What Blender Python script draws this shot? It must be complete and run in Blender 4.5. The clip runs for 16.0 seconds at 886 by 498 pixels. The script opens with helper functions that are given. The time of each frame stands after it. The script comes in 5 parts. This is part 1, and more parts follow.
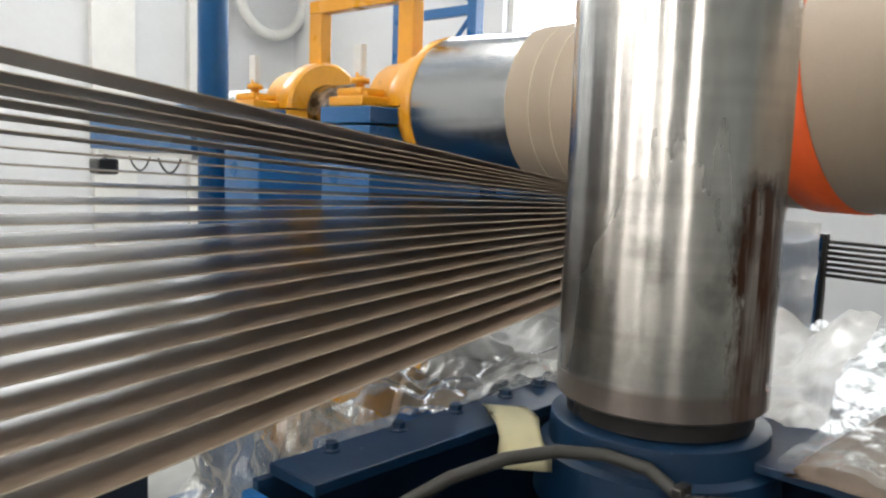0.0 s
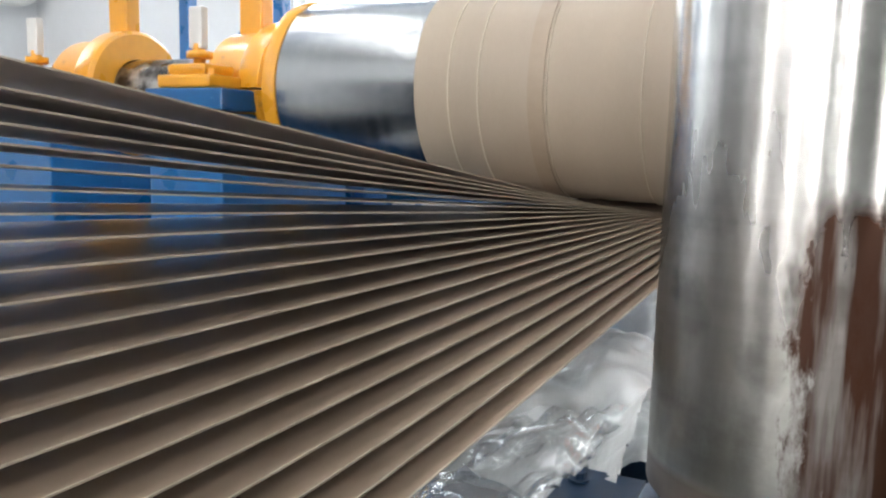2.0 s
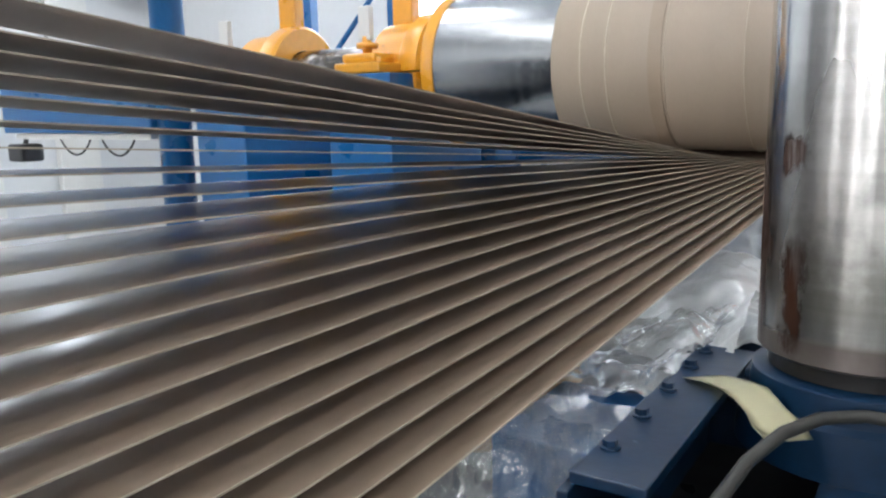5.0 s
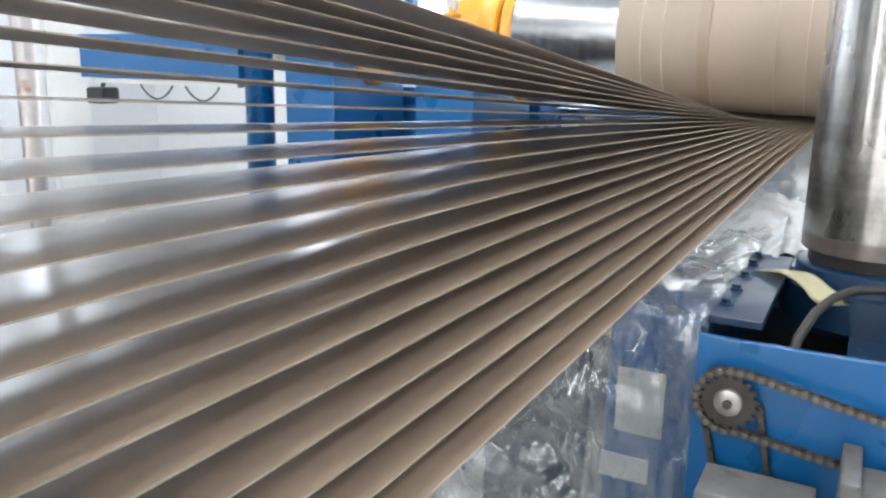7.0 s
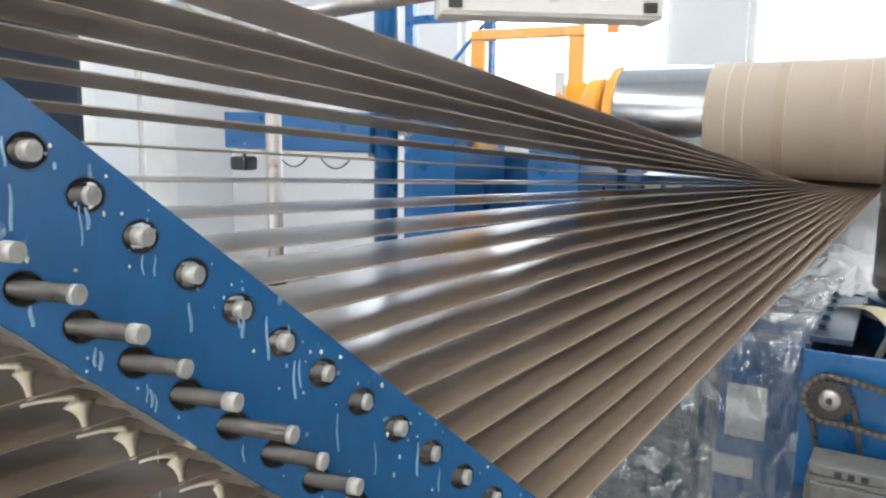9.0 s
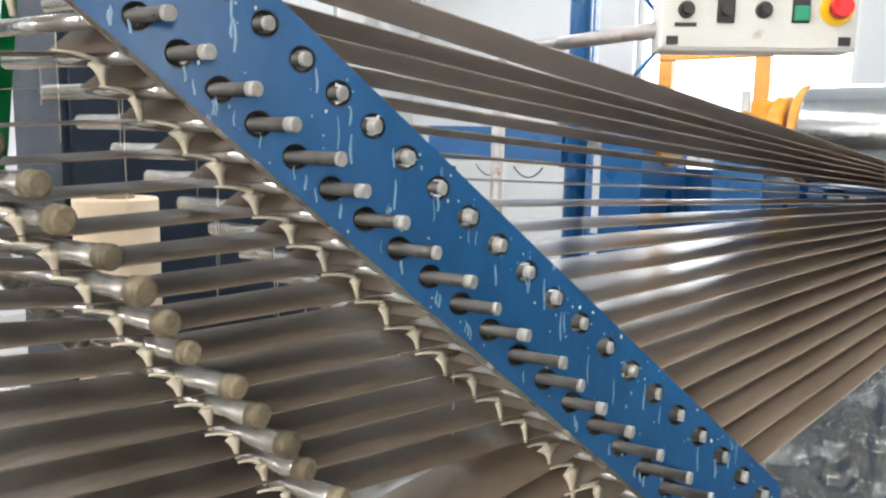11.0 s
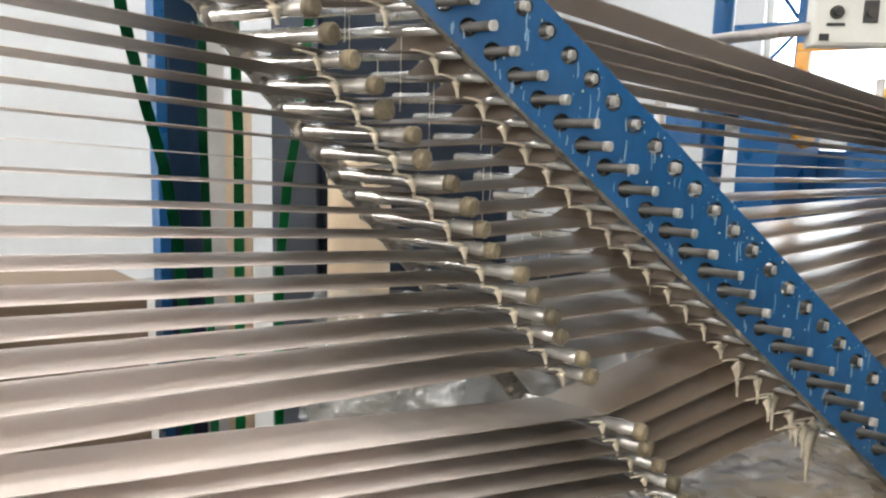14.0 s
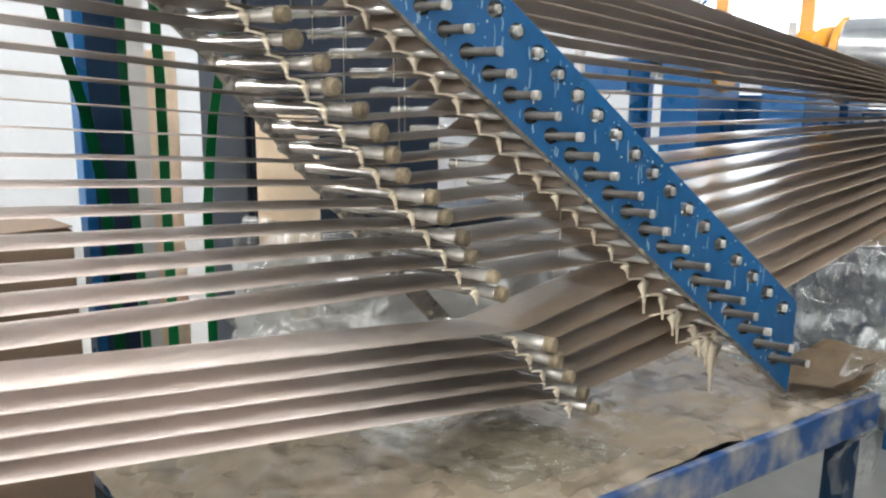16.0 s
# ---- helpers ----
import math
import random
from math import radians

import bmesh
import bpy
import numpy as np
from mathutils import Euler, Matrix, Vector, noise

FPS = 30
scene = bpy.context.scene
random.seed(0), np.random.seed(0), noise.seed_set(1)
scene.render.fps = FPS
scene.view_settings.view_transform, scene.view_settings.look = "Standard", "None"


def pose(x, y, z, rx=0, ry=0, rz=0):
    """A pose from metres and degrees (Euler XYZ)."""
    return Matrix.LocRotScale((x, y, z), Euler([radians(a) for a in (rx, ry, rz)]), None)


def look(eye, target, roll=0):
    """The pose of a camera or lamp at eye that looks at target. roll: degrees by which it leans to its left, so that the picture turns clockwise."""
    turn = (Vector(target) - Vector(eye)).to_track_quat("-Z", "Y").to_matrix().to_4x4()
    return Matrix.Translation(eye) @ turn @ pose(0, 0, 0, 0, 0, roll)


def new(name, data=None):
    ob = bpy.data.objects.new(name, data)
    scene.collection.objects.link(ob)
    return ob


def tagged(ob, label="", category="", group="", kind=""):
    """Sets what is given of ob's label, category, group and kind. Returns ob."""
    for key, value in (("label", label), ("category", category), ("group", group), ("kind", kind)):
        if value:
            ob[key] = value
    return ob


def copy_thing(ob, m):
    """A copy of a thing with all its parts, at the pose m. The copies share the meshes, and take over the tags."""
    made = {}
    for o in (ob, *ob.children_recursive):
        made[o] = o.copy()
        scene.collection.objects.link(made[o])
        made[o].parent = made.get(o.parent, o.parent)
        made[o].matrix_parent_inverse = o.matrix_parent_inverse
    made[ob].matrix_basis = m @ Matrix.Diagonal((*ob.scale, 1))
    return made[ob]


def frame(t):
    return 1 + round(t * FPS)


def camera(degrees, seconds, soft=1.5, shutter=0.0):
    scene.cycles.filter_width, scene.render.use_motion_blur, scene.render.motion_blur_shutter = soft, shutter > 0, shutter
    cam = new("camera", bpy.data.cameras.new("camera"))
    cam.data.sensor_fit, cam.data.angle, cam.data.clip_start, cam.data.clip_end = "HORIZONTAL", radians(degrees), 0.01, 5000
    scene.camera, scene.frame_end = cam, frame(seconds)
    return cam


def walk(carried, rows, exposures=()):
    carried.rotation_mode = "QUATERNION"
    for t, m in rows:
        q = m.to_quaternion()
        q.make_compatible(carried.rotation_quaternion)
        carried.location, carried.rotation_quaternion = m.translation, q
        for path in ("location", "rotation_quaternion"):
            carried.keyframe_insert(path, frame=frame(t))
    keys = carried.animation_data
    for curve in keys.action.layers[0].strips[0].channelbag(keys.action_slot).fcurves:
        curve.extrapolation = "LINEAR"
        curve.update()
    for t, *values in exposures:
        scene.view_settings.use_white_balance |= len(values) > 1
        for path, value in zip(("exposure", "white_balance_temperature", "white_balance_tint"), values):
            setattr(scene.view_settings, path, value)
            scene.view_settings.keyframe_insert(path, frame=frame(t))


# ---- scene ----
cam = camera(58.4, 16.0, soft=2.3)
PATH = [
    (0, (-0.1761, 0.1740, 1.2108), (-1.5482, 1.6089, 0.9689), 1.96),
    (0.5, (-0.3233, 0.2148, 1.2116), (-1.5769, 1.7546, 0.9714), 1.58),
    (1, (-0.4585, 0.2597, 1.2157), (-1.5893, 1.8913, 0.9725), 1.48),
    (1.5, (-0.5598, 0.2967, 1.2251), (-1.5697, 2.0037, 0.9673), 0.68),
    (2, (-0.6160, 0.3036, 1.2296), (-1.5051, 2.0746, 0.9594), 1.45),
    (2.5, (-0.6413, 0.2925, 1.2375), (-1.4248, 2.1115, 0.9597), 2.01),
    (3, (-0.6577, 0.2974, 1.2494), (-1.3953, 2.1326, 0.9524), 2.30),
    (3.5, (-0.6633, 0.3007, 1.2500), (-1.3807, 2.1434, 0.9509), 2.45),
    (4, (-0.6427, 0.2589, 1.2494), (-1.3725, 2.1023, 0.9860), 2.37),
    (4.5, (-0.6044, 0.1288, 1.2456), (-1.4669, 1.9151, 0.9904), 1.43),
    (5, (-0.5579, -0.0464, 1.2378), (-1.6265, 1.6066, 0.8833), -1.30),
    (5.2, (-0.5540, -0.1061, 1.2365), (-1.6700, 1.5069, 0.8457), -1.84),
    (7.5, (-0.7031, -0.7173, 1.2579), (-1.5936, 1.0151, 0.8045), 1.39),
    (8, (-0.7202, -0.8599, 1.2734), (-1.6611, 0.8660, 0.9048), 0.93),
    (10.3, (-0.7088, -1.3362, 1.3079), (-1.7826, 0.3234, 1.0034), 1.86),
    (10.5, (-0.6994, -1.3699, 1.3077), (-1.8202, 0.2582, 1.0026), 1.68),
    (11, (-0.6408, -1.4607, 1.3035), (-1.9448, 0.0275, 1.0124), 1.07),
    (11.5, (-0.5882, -1.5765, 1.2985), (-2.0289, -0.2175, 1.0202), 0.89),
    (12, (-0.5706, -1.7093, 1.2926), (-2.0563, -0.3974, 1.0257), 0.95),
    (12.5, (-0.5643, -1.8259, 1.2980), (-2.0572, -0.5235, 1.0242), 1.56),
    (13, (-0.5340, -1.8996, 1.2997), (-2.0382, -0.6095, 1.0297), 1.93),
    (13.5, (-0.5081, -1.9565, 1.2889), (-2.0036, -0.6571, 1.0148), 1.93),
    (14, (-0.4700, -1.9956, 1.2702), (-1.9462, -0.6864, 0.9434), 1.64),
    (14.5, (-0.4223, -2.0091, 1.2520), (-1.8731, -0.6918, 0.8520), 1.51),
    (15, (-0.3937, -2.0066, 1.2359), (-1.8085, -0.6690, 0.7784), 1.21),
    (15.5, (-0.3791, -1.9991, 1.2192), (-1.7622, -0.6306, 0.7563), 0.91),
    (16, (-0.3526, -1.9985, 1.2040), (-1.7340, -0.6114, 0.7947), 0.67),
]
walk(cam, [(t, look(eye, target, roll)) for t, eye, target, roll in PATH],
     exposures=[(0, -0.08, 6750), (1.5, 0.1, 6400), (3.5, 0.22, 6100), (5, 0.0, 6050), (7.5, 0.52, 6100), (8, 0.4, 6150), (10.5, 0.06, 6300), (11, 0.18, 6400), (11.5, 0.33, 6600), (12, 0.38, 6600), (13, 0.1, 6600), (14.5, -0.05, 6550), (16, 0.2, 6400)])

# ---- world and light ----
world = bpy.data.worlds.new("world")
scene.world = world
world.use_nodes = True
bgnode = world.node_tree.nodes["Background"]
sky = world.node_tree.nodes.new("ShaderNodeTexSky")
sky.sky_type, sky.sun_disc, sky.sun_elevation, sky.sun_rotation = "NISHITA", False, radians(40), radians(20)
world.node_tree.links.new(sky.outputs[0], bgnode.inputs[0])
bgnode.inputs[1].default_value = 0.15


def area_lamp(name, place, target, sx, sy, watts, colour=(1, 0.98, 0.95)):
    lamp = bpy.data.lights.new(name, "AREA")
    lamp.shape, lamp.size, lamp.size_y, lamp.energy, lamp.color = "RECTANGLE", sx, sy, watts, colour
    ob = new(name, lamp)
    ob.matrix_world = look(place, target)
    return ob


# ---- materials ----
def material(name, colour, rough=0.5, metal=0.0, vary=0.12, scale=8.0, bump=0.0, bump_scale=60.0, stain=None, stain_at=0.62,
             stain_scale=3.0, stretch=(1, 1, 1), coat=0.0, rough_vary=0.1, random_hue=0.0, coat_rough=0.16, stain_soft=0.06):
    """A surface with grain at two scales, optional stains and relief."""
    m = bpy.data.materials.new(name)
    m.use_nodes = True
    nt = m.node_tree
    n, link = nt.nodes, nt.links.new
    bsdf = n["Principled BSDF"]
    bsdf.inputs["Metallic"].default_value = metal
    bsdf.inputs["Coat Weight"].default_value = coat
    bsdf.inputs["Coat Roughness"].default_value = coat_rough
    co = n.new("ShaderNodeTexCoord")
    mp = n.new("ShaderNodeMapping")
    mp.inputs["Scale"].default_value = stretch
    link(co.outputs["Object"], mp.inputs["Vector"])
    big = n.new("ShaderNodeTexNoise")
    big.inputs["Scale"].default_value, big.inputs["Detail"].default_value = scale, 5
    link(mp.outputs[0], big.inputs["Vector"])
    fine = n.new("ShaderNodeTexNoise")
    fine.inputs["Scale"].default_value, fine.inputs["Detail"].default_value = bump_scale, 3
    link(mp.outputs[0], fine.inputs["Vector"])
    both = n.new("ShaderNodeMix")
    both.data_type = "FLOAT"
    both.inputs[0].default_value = 0.35
    link(big.outputs[0], both.inputs[2])
    link(fine.outputs[0], both.inputs[3])
    ramp = n.new("ShaderNodeMapRange")
    ramp.inputs[1].default_value, ramp.inputs[2].default_value = 0.3, 0.7
    ramp.inputs[3].default_value, ramp.inputs[4].default_value = 1 - vary, 1 + vary
    link(both.outputs[0], ramp.inputs[0])
    mul = n.new("ShaderNodeMix")
    mul.data_type, mul.blend_type = "RGBA", "MULTIPLY"
    mul.inputs[0].default_value = 1
    mul.inputs[6].default_value = (*colour, 1)
    link(ramp.outputs[0], mul.inputs[7])
    out = mul.outputs[2]
    if random_hue:
        info = n.new("ShaderNodeObjectInfo")
        rr = n.new("ShaderNodeMapRange")
        rr.inputs[3].default_value, rr.inputs[4].default_value = 1 - random_hue, 1 + random_hue
        link(info.outputs["Random"], rr.inputs[0])
        mul2 = n.new("ShaderNodeMix")
        mul2.data_type, mul2.blend_type = "RGBA", "MULTIPLY"
        mul2.inputs[0].default_value = 1
        link(out, mul2.inputs[6])
        link(rr.outputs[0], mul2.inputs[7])
        out = mul2.outputs[2]
    if stain:
        sn = n.new("ShaderNodeTexNoise")
        sn.inputs["Scale"].default_value, sn.inputs["Detail"].default_value = stain_scale, 8
        link(mp.outputs[0], sn.inputs["Vector"])
        sr = n.new("ShaderNodeMapRange")
        sr.inputs[1].default_value, sr.inputs[2].default_value = stain_at, stain_at + stain_soft
        link(sn.outputs[0], sr.inputs[0])
        mix = n.new("ShaderNodeMix")
        mix.data_type = "RGBA"
        link(sr.outputs[0], mix.inputs[0])
        link(out, mix.inputs[6])
        mix.inputs[7].default_value = (*stain, 1)
        out = mix.outputs[2]
    link(out, bsdf.inputs["Base Color"])
    rm = n.new("ShaderNodeMapRange")
    rm.inputs[1].default_value, rm.inputs[2].default_value = 0.3, 0.7
    rm.inputs[3].default_value, rm.inputs[4].default_value = max(0.02, rough - rough_vary), min(1, rough + rough_vary)
    link(big.outputs[0], rm.inputs[0])
    link(rm.outputs[0], bsdf.inputs["Roughness"])
    if bump:
        b = n.new("ShaderNodeBump")
        b.inputs["Strength"].default_value, b.inputs["Distance"].default_value = 1.0, bump
        link(both.outputs[0], b.inputs["Height"])
        link(b.outputs[0], bsdf.inputs["Normal"])
    return m


def glow(name, colour, strength):
    m = bpy.data.materials.new(name)
    m.use_nodes = True
    bsdf = m.node_tree.nodes["Principled BSDF"]
    bsdf.inputs["Base Color"].default_value = (*colour, 1)
    bsdf.inputs["Emission Color"].default_value = (*colour, 1)
    bsdf.inputs["Emission Strength"].default_value = strength
    return m


def film_material(name, milky, least, most=0.85, gloss_rough=0.14, crease=24):
    """Clear, crumpled plastic film: mostly see-through, with sharp glints."""
    m = bpy.data.materials.new(name)
    m.use_nodes = True
    nt = m.node_tree
    n, link = nt.nodes, nt.links.new
    n.remove(n["Principled BSDF"])
    clear = n.new("ShaderNodeBsdfTransparent")
    clear.inputs[0].default_value = (0.93, 0.95, 0.95, 1)
    shine = n.new("ShaderNodeBsdfGlossy")
    shine.inputs["Color"].default_value = (0.8, 0.82, 0.83, 1)
    shine.inputs["Roughness"].default_value = gloss_rough
    milk = n.new("ShaderNodeBsdfDiffuse")
    milk.inputs["Color"].default_value = (0.82, 0.84, 0.84, 1)
    gloss = n.new("ShaderNodeMixShader")
    gloss.inputs[0].default_value = milky
    link(shine.outputs[0], gloss.inputs[1])
    link(milk.outputs[0], gloss.inputs[2])
    noise_a = n.new("ShaderNodeTexNoise")
    noise_a.inputs["Scale"].default_value, noise_a.inputs["Detail"].default_value = crease, 6
    co = n.new("ShaderNodeTexCoord")
    mpf = n.new("ShaderNodeMapping")
    mpf.inputs["Scale"].default_value, mpf.inputs["Rotation"].default_value = (1.0, 0.35, 0.6), (0.3, 0.2, 0.5)
    link(co.outputs["Object"], mpf.inputs["Vector"])
    link(mpf.outputs[0], noise_a.inputs["Vector"])
    b = n.new("ShaderNodeBump")
    b.inputs["Distance"].default_value = 0.013
    link(noise_a.outputs[0], b.inputs["Height"])
    link(b.outputs[0], shine.inputs["Normal"])
    mix = n.new("ShaderNodeMixShader")
    lw = n.new("ShaderNodeLayerWeight")
    lw.inputs[0].default_value = 0.35
    link(b.outputs[0], lw.inputs["Normal"])
    fr = n.new("ShaderNodeMapRange")
    fr.inputs[3].default_value, fr.inputs[4].default_value = least, most
    link(lw.outputs["Facing"], fr.inputs[0])
    link(fr.outputs[0], mix.inputs[0])
    link(clear.outputs[0], mix.inputs[1])
    link(gloss.outputs[0], mix.inputs[2])
    link(mix.outputs[0], n["Material Output"].inputs[0])
    return m


PAPER_DRY = material("dry_kraft_underside", (0.60, 0.535, 0.50), 0.55, vary=0.07, scale=5, bump=0.0003, bump_scale=200, random_hue=0.05)
PAPER_SOAKED = material("glue_soaked_paper", (0.185, 0.140, 0.100), 0.5, vary=0.14, scale=7, bump=0.0006, bump_scale=40, rough_vary=0.08, random_hue=0.08, coat=0.25, coat_rough=0.3)
PAPER_WET = material("glue_wet_paper", (0.235, 0.178, 0.130), 0.5, vary=0.09, scale=6, bump=0.0004, bump_scale=45, rough_vary=0.06, random_hue=0.07, coat=0.72, coat_rough=0.19)
TUBE = material("wound_kraft_tube", (0.33, 0.272, 0.212), 0.55, vary=0.07, scale=3, bump=0.0003, bump_scale=90, stretch=(6, 1, 1))
CAP_GREY = material("worn_rod_end", (0.42, 0.41, 0.38), 0.55, 0.3, vary=0.25, scale=90, bump=0.0006, bump_scale=200)
DUSTY = material("dusty_cast_grey", (0.13, 0.13, 0.125), 0.6, vary=0.3, scale=14, bump=0.001, bump_scale=60, stain=(0.10, 0.09, 0.08), stain_at=0.58, stain_scale=18)
STREAK = material("dried_glue_streak", (0.20, 0.33, 0.47), 0.4, vary=0.15, scale=40)
STEEL_SHAFT = material("greasy_shaft_steel", (0.42, 0.41, 0.40), 0.28, 1.0, vary=0.2, scale=9, stain=(0.07, 0.065, 0.06), stain_at=0.5, stain_scale=7)
# cut edge paler than the web, carrying its highlight in the colour
PLY_EDGE = material("cut_edge_highlight", (0.33, 0.285, 0.22), 0.5, vary=0.3, scale=40)
EDGE = material("pale_ply_edge", (0.50, 0.43, 0.33), 0.6, vary=0.15, scale=20)
TUBE_DAMP = material("damp_kraft", (0.295, 0.235, 0.175), 0.5, vary=0.1, scale=6)
GLUE = material("dried_glue", (0.74, 0.66, 0.52), 0.32, vary=0.14, scale=30, bump=0.002, bump_scale=60)
GLUE_WET = material("wet_glue", (0.23, 0.19, 0.14), 0.3, vary=0.25, scale=9, bump=0.006, bump_scale=26, stain=(0.30, 0.255, 0.19), stain_at=0.52, stain_scale=7, stain_soft=0.2)
STEEL = material("brushed_steel", (0.55, 0.55, 0.55), 0.26, 1.0, vary=0.18, scale=4, bump=0.0002, bump_scale=120, stretch=(1, 1, 12), rough_vary=0.08)
STEEL_MANDREL = material("turned_steel", (0.40, 0.41, 0.42), 0.2, 1.0, vary=0.06, scale=5, bump=0.0002, bump_scale=160, stretch=(14, 1, 1), rough_vary=0.06)
STEEL_ROD = material("wet_steel_rod", (0.70, 0.69, 0.66), 0.15, 0.7, vary=0.3, scale=18, bump=0.003, bump_scale=45, stain=(0.55, 0.49, 0.40), stain_at=0.63, stain_scale=26)
STEEL_PIN = material("dull_steel_pin", (0.12, 0.115, 0.11), 0.34, 0.9, vary=0.25, scale=40, bump=0.0005, bump_scale=120)
CAP = material("glue_crusted_cap", (0.19, 0.155, 0.10), 0.6, vary=0.35, scale=60, bump=0.0015, bump_scale=140, random_hue=0.4)
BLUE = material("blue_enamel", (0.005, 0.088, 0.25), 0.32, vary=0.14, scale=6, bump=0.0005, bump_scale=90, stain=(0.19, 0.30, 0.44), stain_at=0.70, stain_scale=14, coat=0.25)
# blue enamel with the shade inside the housing put into its colour
BLUE_SHADED = material("shade_darkened_blue_enamel", (0.001, 0.018, 0.050), 0.42, vary=0.3, scale=7, bump=0.0006, bump_scale=80, stain=(0.25, 0.32, 0.40), stain_at=0.71, stain_scale=34, coat=0.0)
NAVY = material("navy_cabinet_enamel", (0.007, 0.017, 0.035), 0.45, vary=0.2, scale=5)
BLUE_PLATE = material("glue_spotted_blue_enamel", (0.002, 0.076, 0.210), 0.38, vary=0.22, scale=5, bump=0.0004, bump_scale=70, stain=(0.30, 0.40, 0.52), stain_at=0.67, stain_scale=30, stretch=(1, 1, 0.35), coat=0.1)
YELLOW = material("yellow_enamel", (0.64, 0.29, 0.014), 0.32, vary=0.1, scale=8, bump=0.0008, bump_scale=50, stain=(0.35, 0.17, 0.03), stain_at=0.70, stain_scale=12, coat=0.25)
ORANGE = material("orange_belt_rubber", (0.85, 0.12, 0.02), 0.55, vary=0.1, scale=10)
BLACK = material("black_grease", (0.015, 0.014, 0.014), 0.35, vary=0.3, scale=20, bump=0.001)
DARK = material("dark_iron", (0.06, 0.055, 0.05), 0.5, 0.6, vary=0.3, scale=20, bump=0.0008)
CHAIN = material("oily_chain_steel", (0.10, 0.085, 0.07), 0.35, 0.8, vary=0.35, scale=40, bump=0.0005)
WHITE = material("white_wall_paint", (0.57, 0.585, 0.60), 0.7, vary=0.04, scale=1.2, bump=0.001, bump_scale=20)
LIGHT_GREY = material("light_grey_enamel", (0.62, 0.62, 0.60), 0.4, vary=0.06, scale=6, bump=0.0004)
PANEL_GREY = material("panel_box_enamel", (0.66, 0.66, 0.62), 0.42, vary=0.05, scale=5, stain=(0.42, 0.38, 0.32), stain_at=0.72, stain_scale=8)
STRAP_BRIGHT = material("bright_green_strap", (0.0, 0.32, 0.09), 0.35, vary=0.15, scale=10)
GREEN_STRAP = material("green_plastic_strap", (0.0, 0.22, 0.075), 0.35, vary=0.15, scale=10)
CREAM = material("cream_paper_roll", (0.72, 0.58, 0.42), 0.7, vary=0.08, scale=5)
CRUST = material("dark_glue_crust", (0.13, 0.12, 0.105), 0.32, vary=0.4, scale=30, bump=0.003, bump_scale=60, stain=(0.45, 0.39, 0.29), stain_at=0.60, stain_scale=24)
RAIL = material("glue_smeared_rail", (0.012, 0.06, 0.19), 0.4, vary=0.2, scale=8, bump=0.002, bump_scale=30, stain=(0.33, 0.31, 0.27), stain_at=0.44, stain_scale=11, stain_soft=0.25)
CARD = material("torn_scrap_paper", (0.72, 0.68, 0.46), 0.75, vary=0.08, scale=12, bump=0.0008)
CARDBOARD = material("glue_stained_cardboard", (0.26, 0.19, 0.115), 0.55, vary=0.22, scale=9, bump=0.003, bump_scale=18, stain=(0.14, 0.10, 0.06), stain_at=0.66, stain_scale=12)
# kept dark so that the unseen walls give the drum dark reflections
WALL_GREY = material("dark_unseen_wall_paint", (0.20, 0.21, 0.20), 0.7, vary=0.08, scale=1.2, bump=0.001, bump_scale=20)
CONCRETE = material("grey_workshop_floor", (0.36, 0.36, 0.34), 0.45, vary=0.15, scale=2.0, bump=0.002, bump_scale=14, stain=(0.25, 0.24, 0.22), stain_at=0.66, stain_scale=2)
PIPE = material("worn_steel_pipe", (0.36, 0.34, 0.33), 0.42, 0.7, vary=0.2, scale=9, stain=(0.25, 0.13, 0.08), stain_at=0.6, stain_scale=10)
HOSE = material("grey_conduit", (0.028, 0.028, 0.025), 0.6, vary=0.1, scale=20)
RED = material("red_plastic", (0.75, 0.02, 0.02), 0.3, vary=0.03)
YELLOW_PLASTIC = material("yellow_plastic", (0.85, 0.55, 0.02), 0.4, vary=0.03)
GREEN_PLASTIC = material("green_plastic", (0.0, 0.30, 0.14), 0.3, vary=0.03)
BLACK_PLASTIC = material("black_plastic", (0.02, 0.02, 0.022), 0.4, vary=0.1)
TAPE = material("grey_tape", (0.45, 0.47, 0.48), 0.45, vary=0.08, scale=20, bump=0.001)
FILM = film_material("clear_film", 0.3, 0.24)
FILM_MILKY = film_material("milky_film", 0.72, 0.55, 0.9)
FILM_HALF = film_material("half_clear_film", 0.5, 0.30, 0.85, 0.12, 14)
FILM_WET = film_material("wet_film", 0.0, 0.04, 0.5, 0.05, 22)
FILM_TAN = film_material("glue_splashed_film", 0.8, 0.72, 0.95)
HOLE_CRUST = material("black_hole_crust", (0.02, 0.018, 0.016), 0.4, vary=0.4, scale=60, bump=0.001, stain=(0.5, 0.47, 0.42), stain_at=0.68, stain_scale=90)
KRAFT_SHEET = material("loose_kraft_sheet", (0.36, 0.28, 0.23), 0.6, vary=0.12, scale=6, bump=0.001, bump_scale=30)
FILLER_BROWN = material("filler_box_brown", (0.21, 0.15, 0.105), 0.7, vary=0.12, scale=6, bump=0.0006, bump_scale=80)
PALE_STEEL = material("pale_worn_steel", (0.45, 0.44, 0.42), 0.35, 0.8, vary=0.2, scale=50)
ORANGE_PAINT = material("orange_paint", (0.72, 0.23, 0.03), 0.4, vary=0.12, scale=9)
FILM_SOFT = film_material("dusty_film", 0.35, 0.10, 0.5)
CHAIN_ROLLER = material("worn_chain_roller", (0.17, 0.155, 0.14), 0.35, 0.8, vary=0.3, scale=60)


